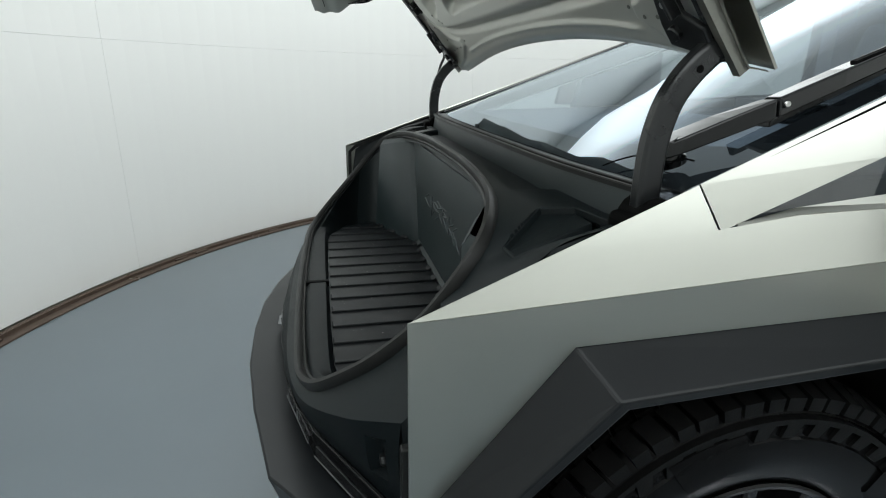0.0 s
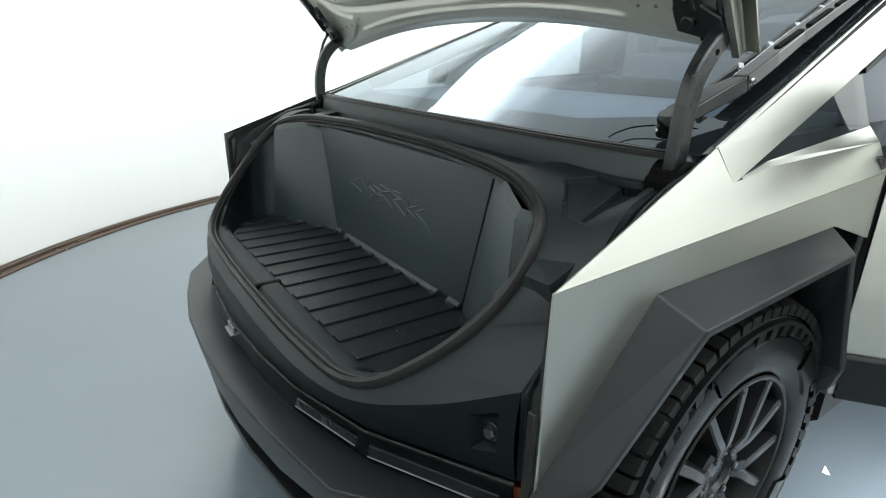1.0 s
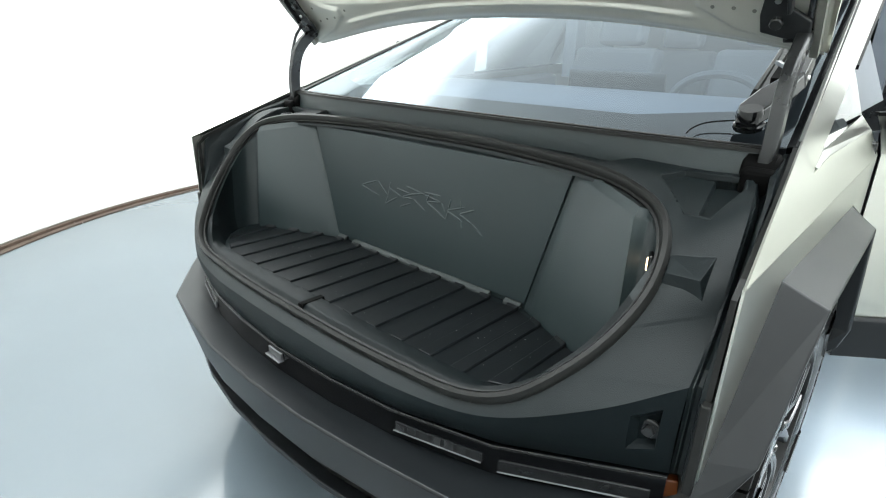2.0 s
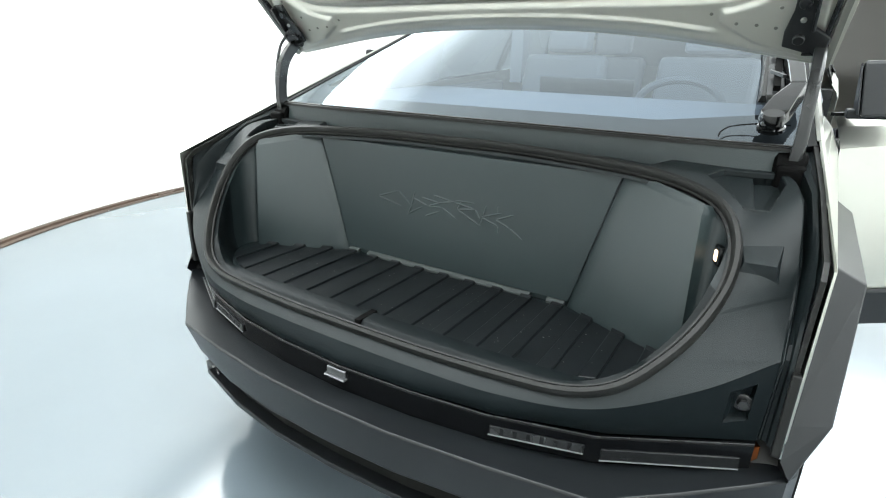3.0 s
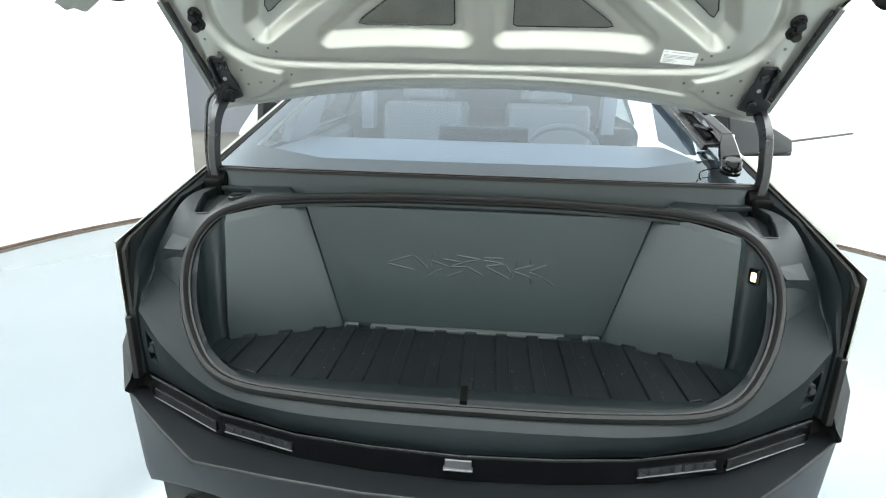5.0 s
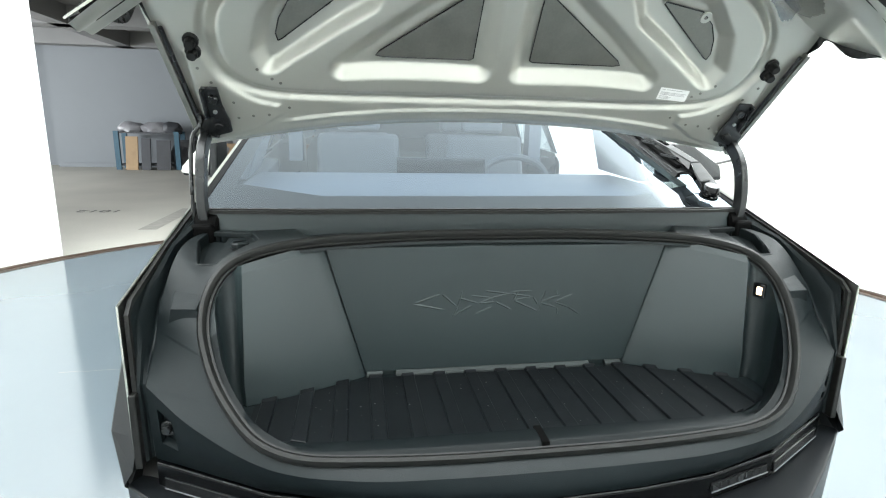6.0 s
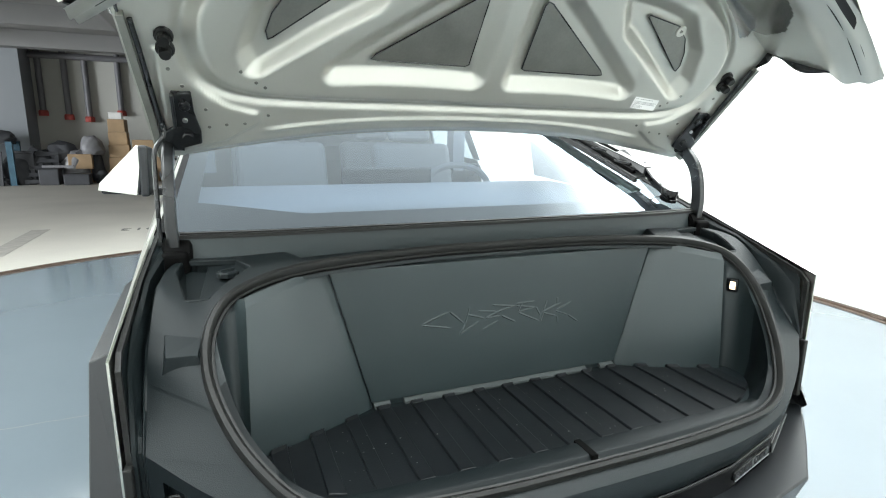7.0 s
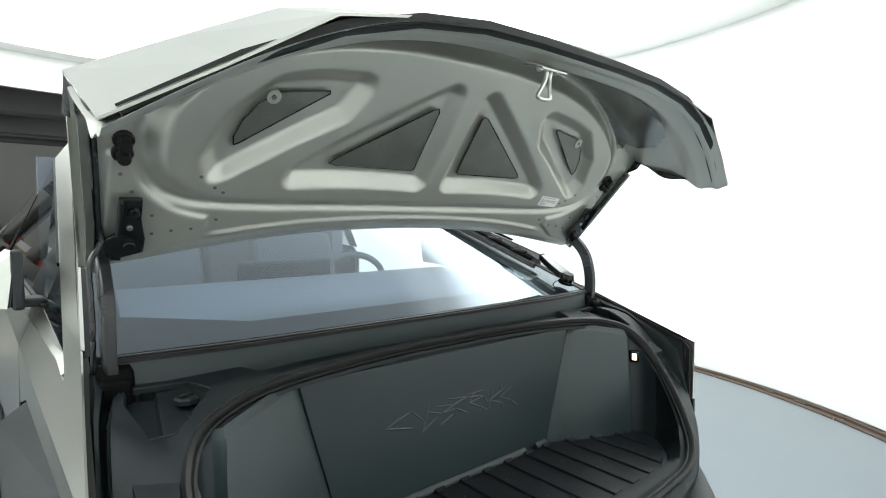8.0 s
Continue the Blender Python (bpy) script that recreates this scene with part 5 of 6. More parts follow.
hpart("latch_loop", sweep(curve([under(-0.054, 0.890, 0.058), under(-0.053, 0.884, 0.078), under(-0.060, 0.874, 0.104), under(-0.068, 0.868, 0.122), under(-0.048, 0.866, 0.127), under(-0.024, 0.868, 0.122), under(-0.032, 0.874, 0.104), under(-0.040, 0.884, 0.078), under(-0.040, 0.890, 0.058)], 4), circle(0.0045, 8)), ZINC, label="bright wire latch loop", smooth=True)
# paper label with lines that cannot be read
lb_ = [(0.487, 0.190), (0.578, 0.204), (0.578, 0.246), (0.487, 0.232)]
ld_ = max(deep(x, p) for x, p in lb_) + 0.0012
hpart("paper_label", sheet(lb_, ld_), STICKER, label="small white paper label on the hood frame")
for k, (x0, x1, p0) in enumerate(((0.492, 0.502, 0.217), (0.508, 0.556, 0.217), (0.492, 0.572, 0.208), (0.492, 0.566, 0.204), (0.492, 0.570, 0.200), (0.492, 0.520, 0.194), (0.492, 0.530, 0.190), (0.492, 0.524, 0.186))):
    q0, q1 = p0 + 0.008 + (x0 - 0.487) * 0.154, p0 + 0.008 + (x1 - 0.487) * 0.154
    hpart("print_line", sheet([(x0, q0), (x1, q1), (x1, q1 + 0.0014), (x0, q0 + 0.0014)], ld_ + 0.0008), INK)

# goose-neck hinges
for s in (-1, 1):
    pts = [(0.806, 0.386, 1.060), (0.811, 0.380, 1.100), (0.815, 0.377, 1.150), (0.815, 0.378, 1.190), (0.814, 0.384, 1.230), (0.814, 0.396, 1.268), (0.814, 0.416, 1.300), (0.813, 0.440, 1.325), (0.812, 0.462, 1.343)]
    hg = tpart("hood_hinge", flip(sweep(curve(pts, 5), [(-0.019, -0.012), (-0.019, 0.008), (-0.014, 0.013), (0.014, 0.013), (0.019, 0.008), (0.019, -0.012)], up=(1, 0, 0)), s), DARKM, label="black curved goose-neck hood hinge", bevel=0.002, smooth=True, angle=40)

    def gpart(name, vf, mat, **kw):
        ob = part(name, *flip(vf, s), mat, hg, **kw)
        ob.matrix_parent_inverse = Matrix.Identity(4)
        return ob
    BM = Matrix.Translation((0.763, 0.428, 1.368)) @ Matrix.Rotation(radians(38), 4, "X")
    pl_ = [(-0.026, -0.022), (0.026, -0.040), (0.058, -0.040), (0.062, 0.000), (0.030, 0.026), (0.030, 0.118), (-0.012, 0.118), (-0.014, 0.066), (-0.026, 0.014)]
    gpart("hinge_bracket", moved(prism(pl_, "y", -0.006, 0.004), BM), DARKM, bevel=0.003)
    gpart("bracket_flange", moved(box(0.024, 0.031, -0.022, -0.004, 0.026, 0.118), BM), DARKM, bevel=0.002)
    for dz in (0.0, 0.086):
        gpart("hinge_bolt", moved(drum(0.012, 0.009, 12), BM @ Matrix.Translation((0.004, -0.006, dz)) @ Matrix.Rotation(radians(90), 4, "X")), DARKM)
    gpart("plate_stud", moved(drum(0.006, 0.005, 8), BM @ Matrix.Translation((0.006, -0.006, 0.046)) @ Matrix.Rotation(radians(90), 4, "X")), ZINC)
    gpart("hinge_pivot", moved(lathe([(-0.03, 0.0), (-0.03, 0.012), (0.018, 0.012), (0.018, 0.0)], 12), Matrix.Translation((0.808, 0.458, 1.342))), DARKM)
    # no bore: a black disc whose colour stands for the hole's shade
    gpart("neck_hole", moved(lathe([(0.0, 0.0055), (0.0018, 0.0055), (0.0018, 0.0)], 12), Matrix.Translation((0.8255, 0.428, 1.312))), DARKR)
    gpart("hinge_boot", moved(lathe([(-0.034, 0.0), (-0.034, 0.030), (-0.028, 0.038), (0.024, 0.038), (0.030, 0.030), (0.030, 0.0)], 16), Matrix.Translation((0.808, 0.390, 1.090))), DARKR, smooth=True)
    if s < 0:
        gpart("hinge_cable", sweep(curve([(0.842, 0.39, 1.08), (0.840, 0.380, 1.18), (0.840, 0.390, 1.26), (0.838, 0.41, 1.33), (0.815, 0.42, 1.372), (0.825, 0.40, 1.42), (0.842, 0.36, 1.49), (0.856, 0.30, 1.57)], 4), circle(0.0055, 6)), DARKM, smooth=True)

# ---- windscreen, body, cabin ----
WB = [(0, 0.376, 1.141), (0.3, 0.379, 1.141), (0.56, 0.390, 1.140), (0.834, 0.430, 1.137)]
WT = [(0, 2.08, 1.772), (0.3, 2.08, 1.771), (0.56, 2.085, 1.768), (0.668, 2.09, 1.760)]


def screen(x, k):
    """A place on the windscreen: x as a share of the half width, k from foot to top."""
    b = np.array([np.interp(abs(x), [0, 0.36, 0.67, 1], [p[i] for p in WB]) for i in range(3)])
    t = np.array([np.interp(abs(x), [0, 0.45, 0.84, 1], [p[i] for p in WT]) for i in range(3)])
    q = b + (t - b) * k
    return (math.copysign(q[0], x) if x else 0.0, q[1], q[2] + 0.004 * math.sin(math.pi * k) * (1 - 0.5 * x * x))


us = [i / 30 for i in range(-30, 31)]
ks = [j / 16 for j in range(17)]
ws = tpart("windscreen", strip(*[[screen(u, k) for u in us] for k in ks]), WSGLASS, label="large raked glass windscreen with a black border", smooth=True, facing=(0, -0.33, 0.94))


def ajar(vf):
    """A piece of the right-hand front door, swung open on its hinge."""
    m = Matrix.Translation((0.95, 1.055, 0)) @ Matrix.Rotation(radians(-52), 4, "Z") @ Matrix.Translation((-0.95, -1.055, 0))
    return moved(vf, m)


def lift(p, d=0.0025):
    return (p[0], p[1] - 0.33 * d, p[2] + 0.94 * d)


def frit_top(u):
    return float(np.interp(u, [-1, -0.92, -0.60, 0, 0.60, 0.90, 1], [0.090, 0.088, 0.044, 0.045, 0.047, 0.088, 0.090]))


ws.visible_shadow = False
low = [lift(screen(u, 0.0), -0.003) for u in us]
top_ = [lift(screen(u, frit_top(u)), -0.003) for u in us]
frit = part("frit_band", *strip(low, top_), FRIT, ws)
frit.matrix_parent_inverse = Matrix.Identity(4)
for s in (-1, 1):
    a = [lift(screen(s * 1.0, k), -0.003) for k in ks]
    b = [lift(screen(s * 0.930, k), -0.003) for k in ks]
    fb = part("frit_band", *strip(a, b), FRIT, ws)
    fb.matrix_parent_inverse = Matrix.Identity(4)
for s in (-1, 1):
    # steel cant rail from the fender seam to the roof's peak
    ku = [edge(0.438 + 1.70 * k / 6) for k in range(7)]
    kl = [(0.880 - 0.085 * 1.70 * k / 6, 0.464 + 1.75 * k / 6, 1.089 + 0.345 * 1.75 * k / 6) for k in range(7)]
    kin = [(x - 0.006, y + 0.004, z - 0.002) for x, y, z in ku]
    tpart("cant_rail", flip(strip(kin, ku, kl, [(x - 0.05, y, z) for x, y, z in kl]), s), STEEL, label="straight brushed-steel cant rail above the side window", solid=0.003)
    tpart("screen_edge", flip(sweep([(screen(1, k)[0] + 0.010, screen(1, k)[1], screen(1, k)[2] - 0.004) for k in ks], [(-0.012, -0.010), (-0.012, 0.005), (0.002, 0.009), (0.014, 0.009), (0.014, -0.014)]), s), BARG, label="black trim between windscreen and steel")
    quarter = [(up_x(0.49, 1.098) - 0.006, 0.49, 1.098), (0.828, 1.05, 1.290), sill(1.05), sill(0.53)]
    front_w = [(0.828, 1.055, 1.292), (0.735, 2.20, 1.685), (0.726, 2.34, 1.670), sill(2.34), sill(1.055)]
    rear_w = [(0.725, 2.36, 1.668), (0.70, 2.75, 1.63), sill(3.25), sill(2.36)]
    for pane_ in (quarter, rear_w) + ((front_w,) if s < 0 else ()):       # the open door's window is wound down
        sw_ = tpart("side_window", flip(facet(*pane_), s), SIDEGL, label="dark tinted side window", facing=(s, 0, 0.2))
        sw_.visible_shadow = False
    dv_ = [(q[0] - 0.012, q[1], q[2]) for q in (sill(1.03), sill(1.47), (0.802, 1.40, 1.405), (0.829, 1.04, 1.284))]
    tpart("window_divider", flip(merge((dv_ + [(x - 0.045, y, z) for x, y, z in dv_], [(0, 1, 2, 3), (7, 6, 5, 4), (0, 4, 5, 1), (1, 5, 6, 2), (2, 6, 7, 3), (3, 7, 4, 0)])), s), DASHM, label="grey upright between the side windows", bevel=0.004)
    tpart("window_trim", flip(sweep([(0.829, 1.05, 1.284), (0.737, 2.20, 1.677), (0.703, 2.74, 1.624), (up_x(3.24, 1.276) - 0.006, 3.24, 1.272)], [(-0.010, -0.006), (-0.010, 0.006), (0.010, 0.006), (0.010, -0.006)]), s), BARG, label="black trim round the side windows")
    bp_ = [(q[0] + 0.004, q[1], q[2]) for q in (sill(2.31), sill(2.41), (0.724, 2.41, 1.655), (0.734, 2.31, 1.668))]
    tpart("pillar_trim", flip((bp_, [(0, 1, 2, 3)]), s), BARG, label="gloss black strip on the pillar", solid=0.006)
    swing = ajar if s > 0 else (lambda vf: vf)
    bl = [(up_x(0.49, 1.0945), 0.49, 1.0945)] + [belt(y) for y in (0.59, 1.05)]
    tpart("belt_trim", flip(strip([(up_x(0.49, 1.097) - 0.003, 0.49, 1.097)] + [sill(y) for y in (0.60, 1.05)], bl), s), STEEL, label="bevelled steel belt below the side window", solid=0.003)
    tpart("belt_trim", flip(strip([sill(2.355), sill(3.25)], [belt(2.355), belt(3.3)]), s), STEEL, label="bevelled steel belt below the side window", solid=0.003)
    state = "flat brushed-steel front door, standing open" if s > 0 else "flat brushed-steel front door"
    door = tpart("front_door", flip(swing(merge(facet(belt(1.055), belt(2.35), shoulder(2.35), shoulder(1.055)), facet(shoulder(1.055), shoulder(2.35), (0.965, 2.35, 0.46), (0.945, 1.055, 0.46)))), s), STEEL, label=state, solid=0.004)

    def dpart(name, vf, mat, **kw):
        ob = part(name, *flip(swing(vf), s), mat, door, **kw)
        ob.matrix_parent_inverse = Matrix.Identity(4)
        return ob
    dpart("belt_trim", strip([sill(y) for y in (1.055, 2.35)], [belt(y) for y in (1.055, 2.35)]), STEEL, solid=0.003)
    dpart("window_seal", sweep([(q[0] - 0.004, q[1], q[2] + 0.003) for q in (sill(1.055), sill(1.7), sill(2.35))], [(-0.012, -0.006), (-0.012, 0.005), (0.008, 0.005), (0.008, -0.006)]), RUBBER, label="black rubber strip along the door's upper edge")
    dpart("door_cladding", strip([(0.951, 1.07, 0.585), (0.970, 2.335, 0.585)], [(0.958, 1.07, 0.575), (0.978, 2.335, 0.575)], [(0.956, 1.07, 0.452), (0.976, 2.335, 0.452)], [(0.90, 1.07, 0.452), (0.92, 2.335, 0.452)]), FLARE, label="grey plastic cladding along the door's foot", bevel=0.003)
    inner = [[(belt(y)[0] - 0.012, y, belt(y)[2] - 0.004), (belt(y)[0] - 0.085, y, belt(y)[2] - 0.02), (0.865, y, 0.80), (0.875, y, 0.50), (0.935, y, 0.462)] for y in (1.062, 1.40, 1.95, 2.343)]
    v, f = strip(*inner)
    dpart("door_trim", (v, f + [(0, 1, 2, 3, 4), tuple(range(15, 20))]), SEATM, label="dark inner door trim", bevel=0.008)
    if s > 0:
        # lamp not seen: added for the bright floor and tyre beside the door
        dpart("courtesy_lamp", box(0.925, 0.945, 1.50, 1.56, 0.440, 0.449), DOORG, label="small white lamp assumed under the open door")
        tpart("door_jamb", merge(box(0.70, 0.93, 1.02, 1.05, 0.47, 1.10), box(0.70, 0.945, 2.352, 2.42, 0.47, 1.20), box(0.70, 0.93, 1.05, 2.352, 0.44, 0.50)), DARKM, label="dark door jamb and sill of the open door", bevel=0.006)
    tpart("rear_door", flip(merge(facet(belt(2.355), belt(3.3), shoulder(3.35), shoulder(2.355)), facet(shoulder(2.355), shoulder(3.35), (0.968, 3.5, 0.46), (0.965, 2.355, 0.46))), s), STEEL, label="flat brushed-steel rear door", solid=0.004)
    tpart("rocker", flip(prism([(0.90, 0.458), (0.945, 0.452), (0.945, 0.37), (0.90, 0.33)], "y", 1.06, 3.62), s), FLARE, label="grey plastic rocker panel below the doors")
    tpart("bed_side", flip(merge(facet((0.70, 2.752, 1.632), (up_x(3.26, 1.276) - 0.010, 3.26, 1.276), (0.998, 3.305, 1.222), (1.0, 3.352, 1.225), (0.97, 5.40, 1.24), (0.86, 5.38, 1.27)), facet((1.0, 3.352, 1.225), (0.97, 5.40, 1.24), (0.95, 5.42, 0.62), (0.96, 4.72, 0.62), (0.955, 4.50, 0.93), (0.955, 3.90, 0.95), (0.968, 3.505, 0.46))), s), STEEL, label="flat brushed-steel bed side", solid=0.004)
    ro = [(0.955, 3.50, 0.48), (0.955, 3.88, 0.955), (0.955, 4.50, 0.935), (0.955, 4.76, 0.55)]
    rm = [(1.005, 3.54, 0.50), (1.005, 3.90, 0.905), (1.005, 4.47, 0.885), (1.005, 4.72, 0.56)]
    rk = [(0.90, 3.58, 0.50), (0.90, 3.92, 0.88), (0.90, 4.45, 0.86), (0.90, 4.68, 0.56)]
    tpart("fender_flare", flip(strip(ro, rm, rk), s), FLARE, label="grey plastic wheel-arch flare with bevelled corners", bevel=0.004)
tpart("roof_glass", strip(mirrored([Vector(p) for p in WT]), mirrored([Vector((0, 2.4, 1.752)), Vector((0.3, 2.4, 1.75)), Vector((0.56, 2.4, 1.742)), Vector((0.66, 2.4, 1.70))]), mirrored([Vector((0, 3.4, 1.60)), Vector((0.3, 3.4, 1.60)), Vector((0.56, 3.4, 1.59)), Vector((0.70, 3.4, 1.52))])), ROOFGL, label="dark glass roof", smooth=True, facing=(0, 0, 1)).visible_shadow = False
tpart("bed_cover", strip([(-0.70, 3.4, 1.52), (0.70, 3.4, 1.52)], [(-0.86, 5.36, 1.27), (0.86, 5.36, 1.27)]), FLARE, label="sloping grey roller cover over the bed", solid=0.02)
tpart("tailgate", strip([(-0.86, 5.38, 1.27), (0.86, 5.38, 1.27)], [(-0.96, 5.43, 1.10), (0.96, 5.43, 1.10)], [(-0.95, 5.43, 0.60), (0.95, 5.43, 0.60)]), STEEL, label="flat brushed-steel tailgate", solid=0.02)
tpart("underbody", box(-0.86, 0.86, 0.98, 3.45, 0.26, 0.46), RUBBER, label="dark flat underbody")
tpart("rear_underbody", box(-0.62, 0.62, 3.45, 5.40, 0.30, 0.62), RUBBER)
tpart("front_structure", box(-0.58, 0.58, -0.02, 0.98, 0.24, 0.60), RUBBER)
tpart("bulkhead", box(-0.80, 0.80, 0.44, 0.52, 0.5, 1.10), RUBBER)

# cabin
tpart("dashboard", prism([(0.40, 1.128), (0.62, 1.150), (1.30, 1.170), (1.34, 1.13), (1.34, 0.95), (0.53, 0.95)], "x", -0.815, 0.815), DASHM, label="flat grey dashboard shelf", bevel=0.01)
tpart("centre_screen", box(-0.21, 0.21, 1.36, 1.38, 1.03, 1.235), GLOSS, label="flat dark centre screen", bevel=0.006)
tpart("steering_wheel", sweep(curve([(0.38 + 0.17 * math.cos(a) * 1.0, 1.44 + 0.02 * math.sin(a), 1.13 + 0.11 * math.sin(a)) for a in [i * 2 * math.pi / 16 for i in range(17)]], 2), circle(0.016, 8)), SEATM, label="flattened dark steering wheel", smooth=True)
for s in (-1, 1):
    for cy_, sc in ((1.75, 1.0), (2.65, 1.0)):
        st = tpart("seat", merge(box(s * 0.38 - 0.25, s * 0.38 + 0.25, cy_ - 0.25, cy_ + 0.28, 0.62, 0.80)), SEATM, label="dark cabin seat with headrest", bevel=0.05, seg=3)

        def spart(name, vf):
            ob = part(name, *vf, SEATM, st, bevel=0.035, seg=3)
            ob.matrix_parent_inverse = Matrix.Identity(4)
        spart("backrest", prism([(cy_ + 0.18, 0.78), (cy_ + 0.32, 0.78), (cy_ + 0.48, 1.32), (cy_ + 0.36, 1.34)], "x", s * 0.38 - 0.24, s * 0.38 + 0.24))
        spart("headrest", prism([(cy_ + 0.38, 1.35), (cy_ + 0.48, 1.34), (cy_ + 0.52, 1.52), (cy_ + 0.43, 1.53)], "x", s * 0.38 - 0.13, s * 0.38 + 0.13))
    tpart("b_pillar", flip(prism([(2.28, 1.16), (2.40, 1.16), (2.36, 1.70), (2.28, 1.70)], "x", 0.72, 0.80), s), DASHM)

# wiper on the right-hand edge of the windscreen
def block(*sections):
    """A body through four-cornered sections."""
    v = [q for sec in sections for q in sec]
    f = [(0, 1, 2, 3), tuple(range(len(v) - 1, len(v) - 5, -1))]
    for i in range(len(sections) - 1):
        f += [(4 * i + j, 4 * i + (j + 1) % 4, 4 * i + 4 + (j + 1) % 4, 4 * i + 4 + j) for j in range(4)]
    return v, f


def sec(x0, x1, y, zt, zb, sp=0.004):
    return [(x0, y, zt), (x1, y, zt + 0.002), (x1 + sp, y - 0.004, zb), (x0 - sp, y - 0.004, zb)]


wp = tpart("wiper", block(sec(0.736, 0.770, 0.424, 1.196, 1.174), sec(0.724, 0.781, 0.456, 1.211, 1.186), sec(0.740, 0.792, 0.52, 1.240, 1.212), sec(0.770, 0.803, 0.590, 1.270, 1.242, 0.008)), GLOSS, label="large single black windscreen wiper lying along the edge", bevel=0.003)


def wpart(name, vf, mat, **kw):
    ob = part(name, *vf, mat, wp, **kw)
    ob.matrix_parent_inverse = Matrix.Identity(4)
    return ob


wpart("wiper_spindle", moved(merge(drum(0.030, 0.012, 20), moved(drum(0.026, 0.030, 20), Matrix.Translation((0, 0, 0.012)))), Matrix.Translation((0.752, 0.450, 1.166)) @ Matrix.Rotation(radians(20), 4, "X")), GLOSS, smooth=True)
wpart("wiper_arm", block(sec(0.770, 0.803, 0.594, 1.272, 1.243, 0.008), sec(0.754, 0.790, 0.72, 1.316, 1.288, 0.006), sec(0.732, 0.770, 0.86, 1.362, 1.336), sec(0.690, 0.722, 1.45, 1.572, 1.552), sec(0.664, 0.692, 1.78, 1.685, 1.668)), GLOSS, bevel=0.003)
for i in range(7):
    y0 = 0.75 + 0.145 * i
    xm, zm = 0.772 - 0.0735 * (y0 - 0.72), 1.318 + 0.352 * (y0 - 0.72)
    dx, dz = -0.0735 * 0.11, 0.352 * 0.11
    # solid black bars on the arm, coloured like the shade of cut slots
    wpart("arm_slot", block([(xm - 0.006, y0, zm + 0.002), (xm + 0.006, y0, zm + 0.002), (xm + 0.006, y0, zm - 0.006), (xm - 0.006, y0, zm - 0.006)], [(xm - 0.006 + dx, y0 + 0.11, zm + dz + 0.002), (xm + 0.006 + dx, y0 + 0.11, zm + dz + 0.002), (xm + 0.006 + dx, y0 + 0.11, zm + dz - 0.006), (xm - 0.006 + dx, y0 + 0.11, zm + dz - 0.006)]), DARKR)
wpart("wiper_rail", sweep([(0.742, 0.62, 1.252), (0.722, 0.90, 1.350), (0.648, 1.75, 1.655)], [(-0.008, -0.006), (-0.008, 0.008), (0.008, 0.008), (0.008, -0.006)]), DARKR)
for i in range(8):
    y0 = 0.66 + 0.13 * i
    xm, zm = 0.738 - 0.084 * (y0 - 0.62), 1.262 + 0.358 * (y0 - 0.62)
    wpart("rail_link", sweep([(xm + 0.018, y0, zm + 0.006), (xm - 0.014, y0 + 0.05, zm + 0.016)], [(-0.005, -0.004), (-0.005, 0.004), (0.005, 0.004), (0.005, -0.004)]), DARKM)
wpart("wiper_carrier", block(*[[(x0, y, z), (x1, y, z + 0.004), (x1, y, z - 0.010), (x0, y, z - 0.012)] for x0, x1, y, z in ((0.708, 0.786, 0.60, 1.236), (0.690, 0.764, 0.86, 1.336), (0.640, 0.706, 1.40, 1.528), (0.606, 0.668, 1.76, 1.656))]), DARKM, bevel=0.003)
wpart("wiper_blade", sweep([(0.718, 0.58, 1.226), (0.702, 0.80, 1.305), (0.650, 1.25, 1.468), (0.610, 1.75, 1.650)], [(-0.010, -0.008), (-0.004, 0.010), (0.004, 0.010), (0.010, -0.008)]), RUBBER)
wpart("arm_screw", moved(drum(0.005, 0.004, 10), Matrix.Translation((0.808, 0.602, 1.264)) @ Matrix.Rotation(radians(90), 4, "Y")), ZINC)
# seam of the wiper's glass corner piece
sm_ = part("corner_seam", *sweep(curve([(x, y, 1.141 + (y - 0.376) * 0.3685 + 0.0012) for x, y in ((0.650, 0.392), (0.653, 0.418), (0.672, 0.447), (0.727, 0.468), (0.79, 0.470))], 5), circle(0.0016, 5)), DARKR, ws)
sm_.matrix_parent_inverse = Matrix.Identity(4)

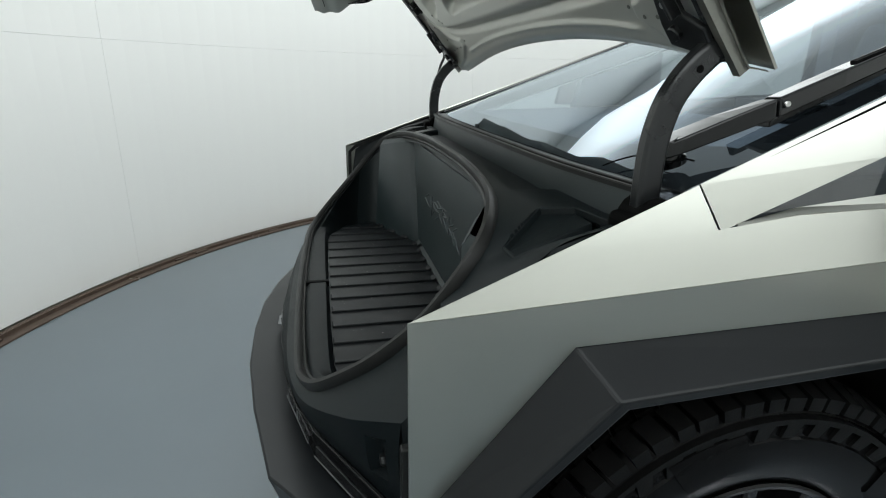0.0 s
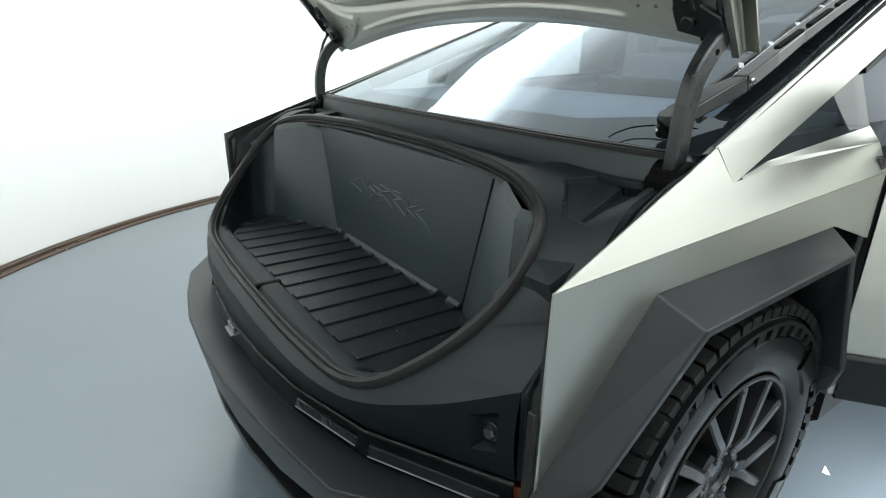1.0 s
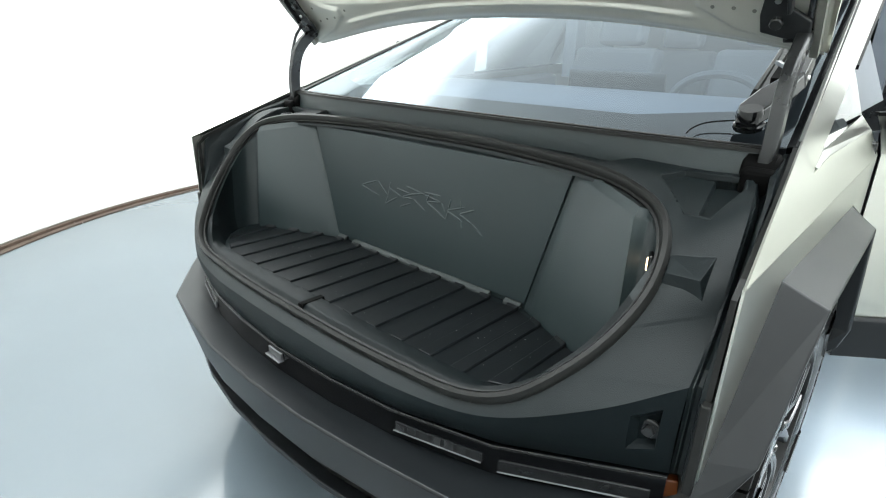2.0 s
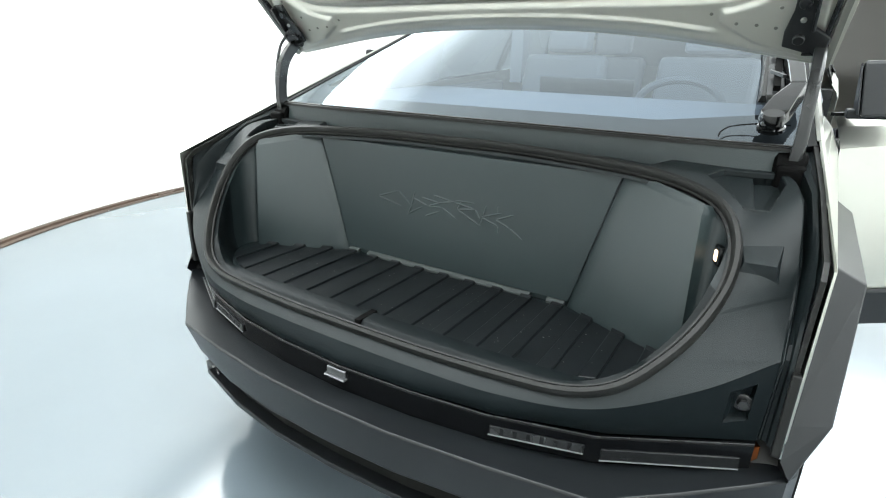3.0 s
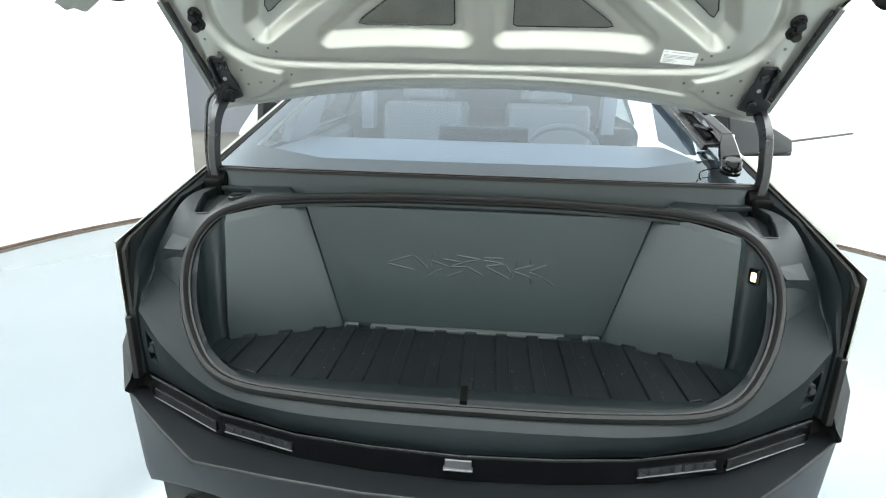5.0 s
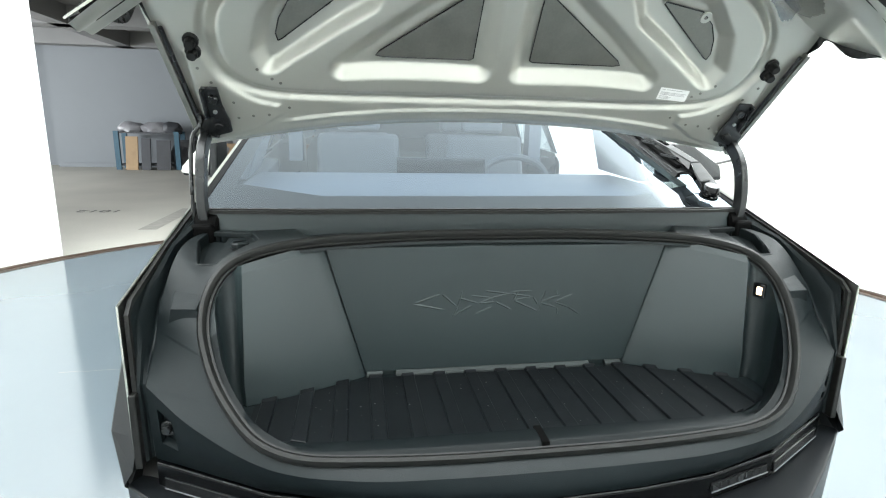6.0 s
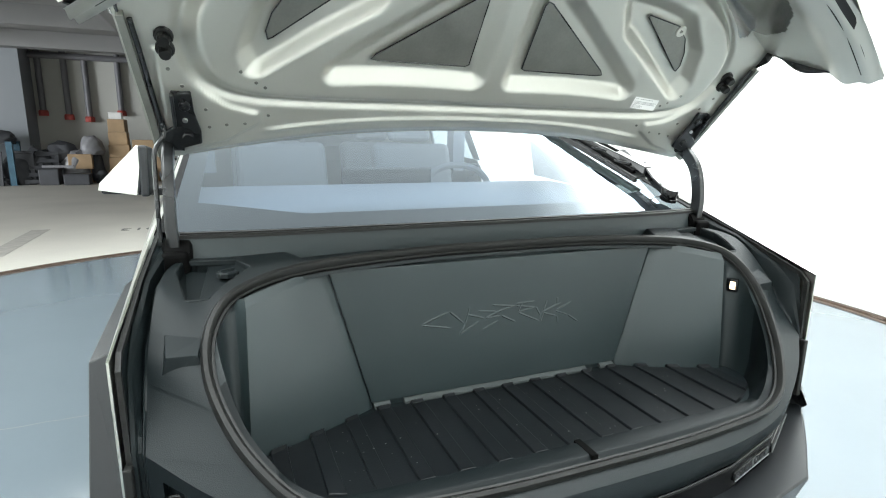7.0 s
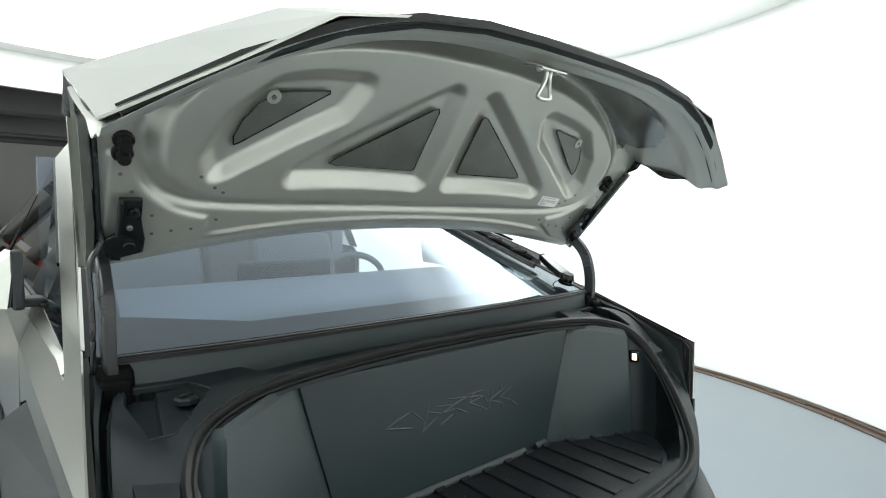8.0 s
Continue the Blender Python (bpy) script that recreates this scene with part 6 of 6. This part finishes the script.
# mirrors
for s, tipx, ty, ins in ((1, 1.250, 1.07, 0.085), (-1, 1.085, 1.12, 0.0)):
    base = 0.955
    v = [(base, ty - 0.13, 1.172), (tipx, ty, 1.180), (tipx, ty + 0.02, 1.232 if s > 0 else 1.200), (base + ins, ty - 0.05, 1.332), (base - 0.02, ty - 0.10, 1.328),
         (base, ty + 0.05, 1.172), (tipx - 0.01, ty + 0.09, 1.182), (tipx - 0.02, ty + 0.09, 1.222), (base + ins - 0.008, ty + 0.08, 1.320), (base - 0.01, ty + 0.06, 1.318)]
    mt = STEEL if s < 0 else FLARE
    mi = tpart("door_mirror", flip((v, [(0, 1, 2, 3, 4), (9, 8, 7, 6, 5), (0, 5, 6, 1), (1, 6, 7, 2), (2, 7, 8, 3), (3, 8, 9, 4), (4, 9, 5, 0)]), s), mt, label="wedge-shaped door mirror on a dark foot", bevel=0.010, seg=3)

    def mpart(name, vf, mat, **kw):
        ob = part(name, *flip(vf, s), mat, mi, **kw)
        ob.matrix_parent_inverse = Matrix.Identity(4)
    mpart("mirror_foot", ([(0.845 if s < 0 else 0.93, ty - 0.03, 1.158), (tipx - 0.01, ty - 0.01, 1.168), (tipx - 0.02, ty + 0.07, 1.168), (0.845 if s < 0 else 0.93, ty + 0.06, 1.158), (0.845 if s < 0 else 0.93, ty - 0.03, 1.186), (tipx - 0.005, ty - 0.005, 1.186), (tipx - 0.02, ty + 0.08, 1.186), (0.845 if s < 0 else 0.93, ty + 0.06, 1.186)], [(0, 3, 2, 1), (4, 5, 6, 7), (0, 1, 5, 4), (1, 2, 6, 5), (2, 3, 7, 6), (3, 0, 4, 7)]), FLARE, bevel=0.006)
    mpart("mirror_back", ([(base - 0.024, ty - 0.10, 1.320), (base - 0.004, ty - 0.13, 1.178), (base - 0.004, ty + 0.056, 1.176), (base - 0.014, ty + 0.066, 1.316), (tipx - 0.012, ty + 0.096, 1.186), (tipx - 0.022, ty + 0.096, 1.220), (base + ins - 0.008, ty + 0.086, 1.318)], [(0, 1, 2, 3), (2, 4, 5, 6, 3)]), FLARE, solid=0.003)
    if s < 0:
        mpart("mirror_housing", prism([(ty - 0.134, 1.168), (ty - 0.104, 1.333), (ty + 0.064, 1.323), (ty + 0.054, 1.168)], "x", base - 0.038, base - 0.010), FLARE, bevel=0.008)
    mpart("mirror_glass", ([(base + 0.01, ty + 0.072, 1.185), (tipx - 0.03, ty + 0.104, 1.19), (tipx - 0.04, ty + 0.104, 1.22), (base + ins * 0.8, ty + 0.094, 1.305), (base, ty + 0.08, 1.305)], [(0, 1, 2, 3, 4)]), CHROME)
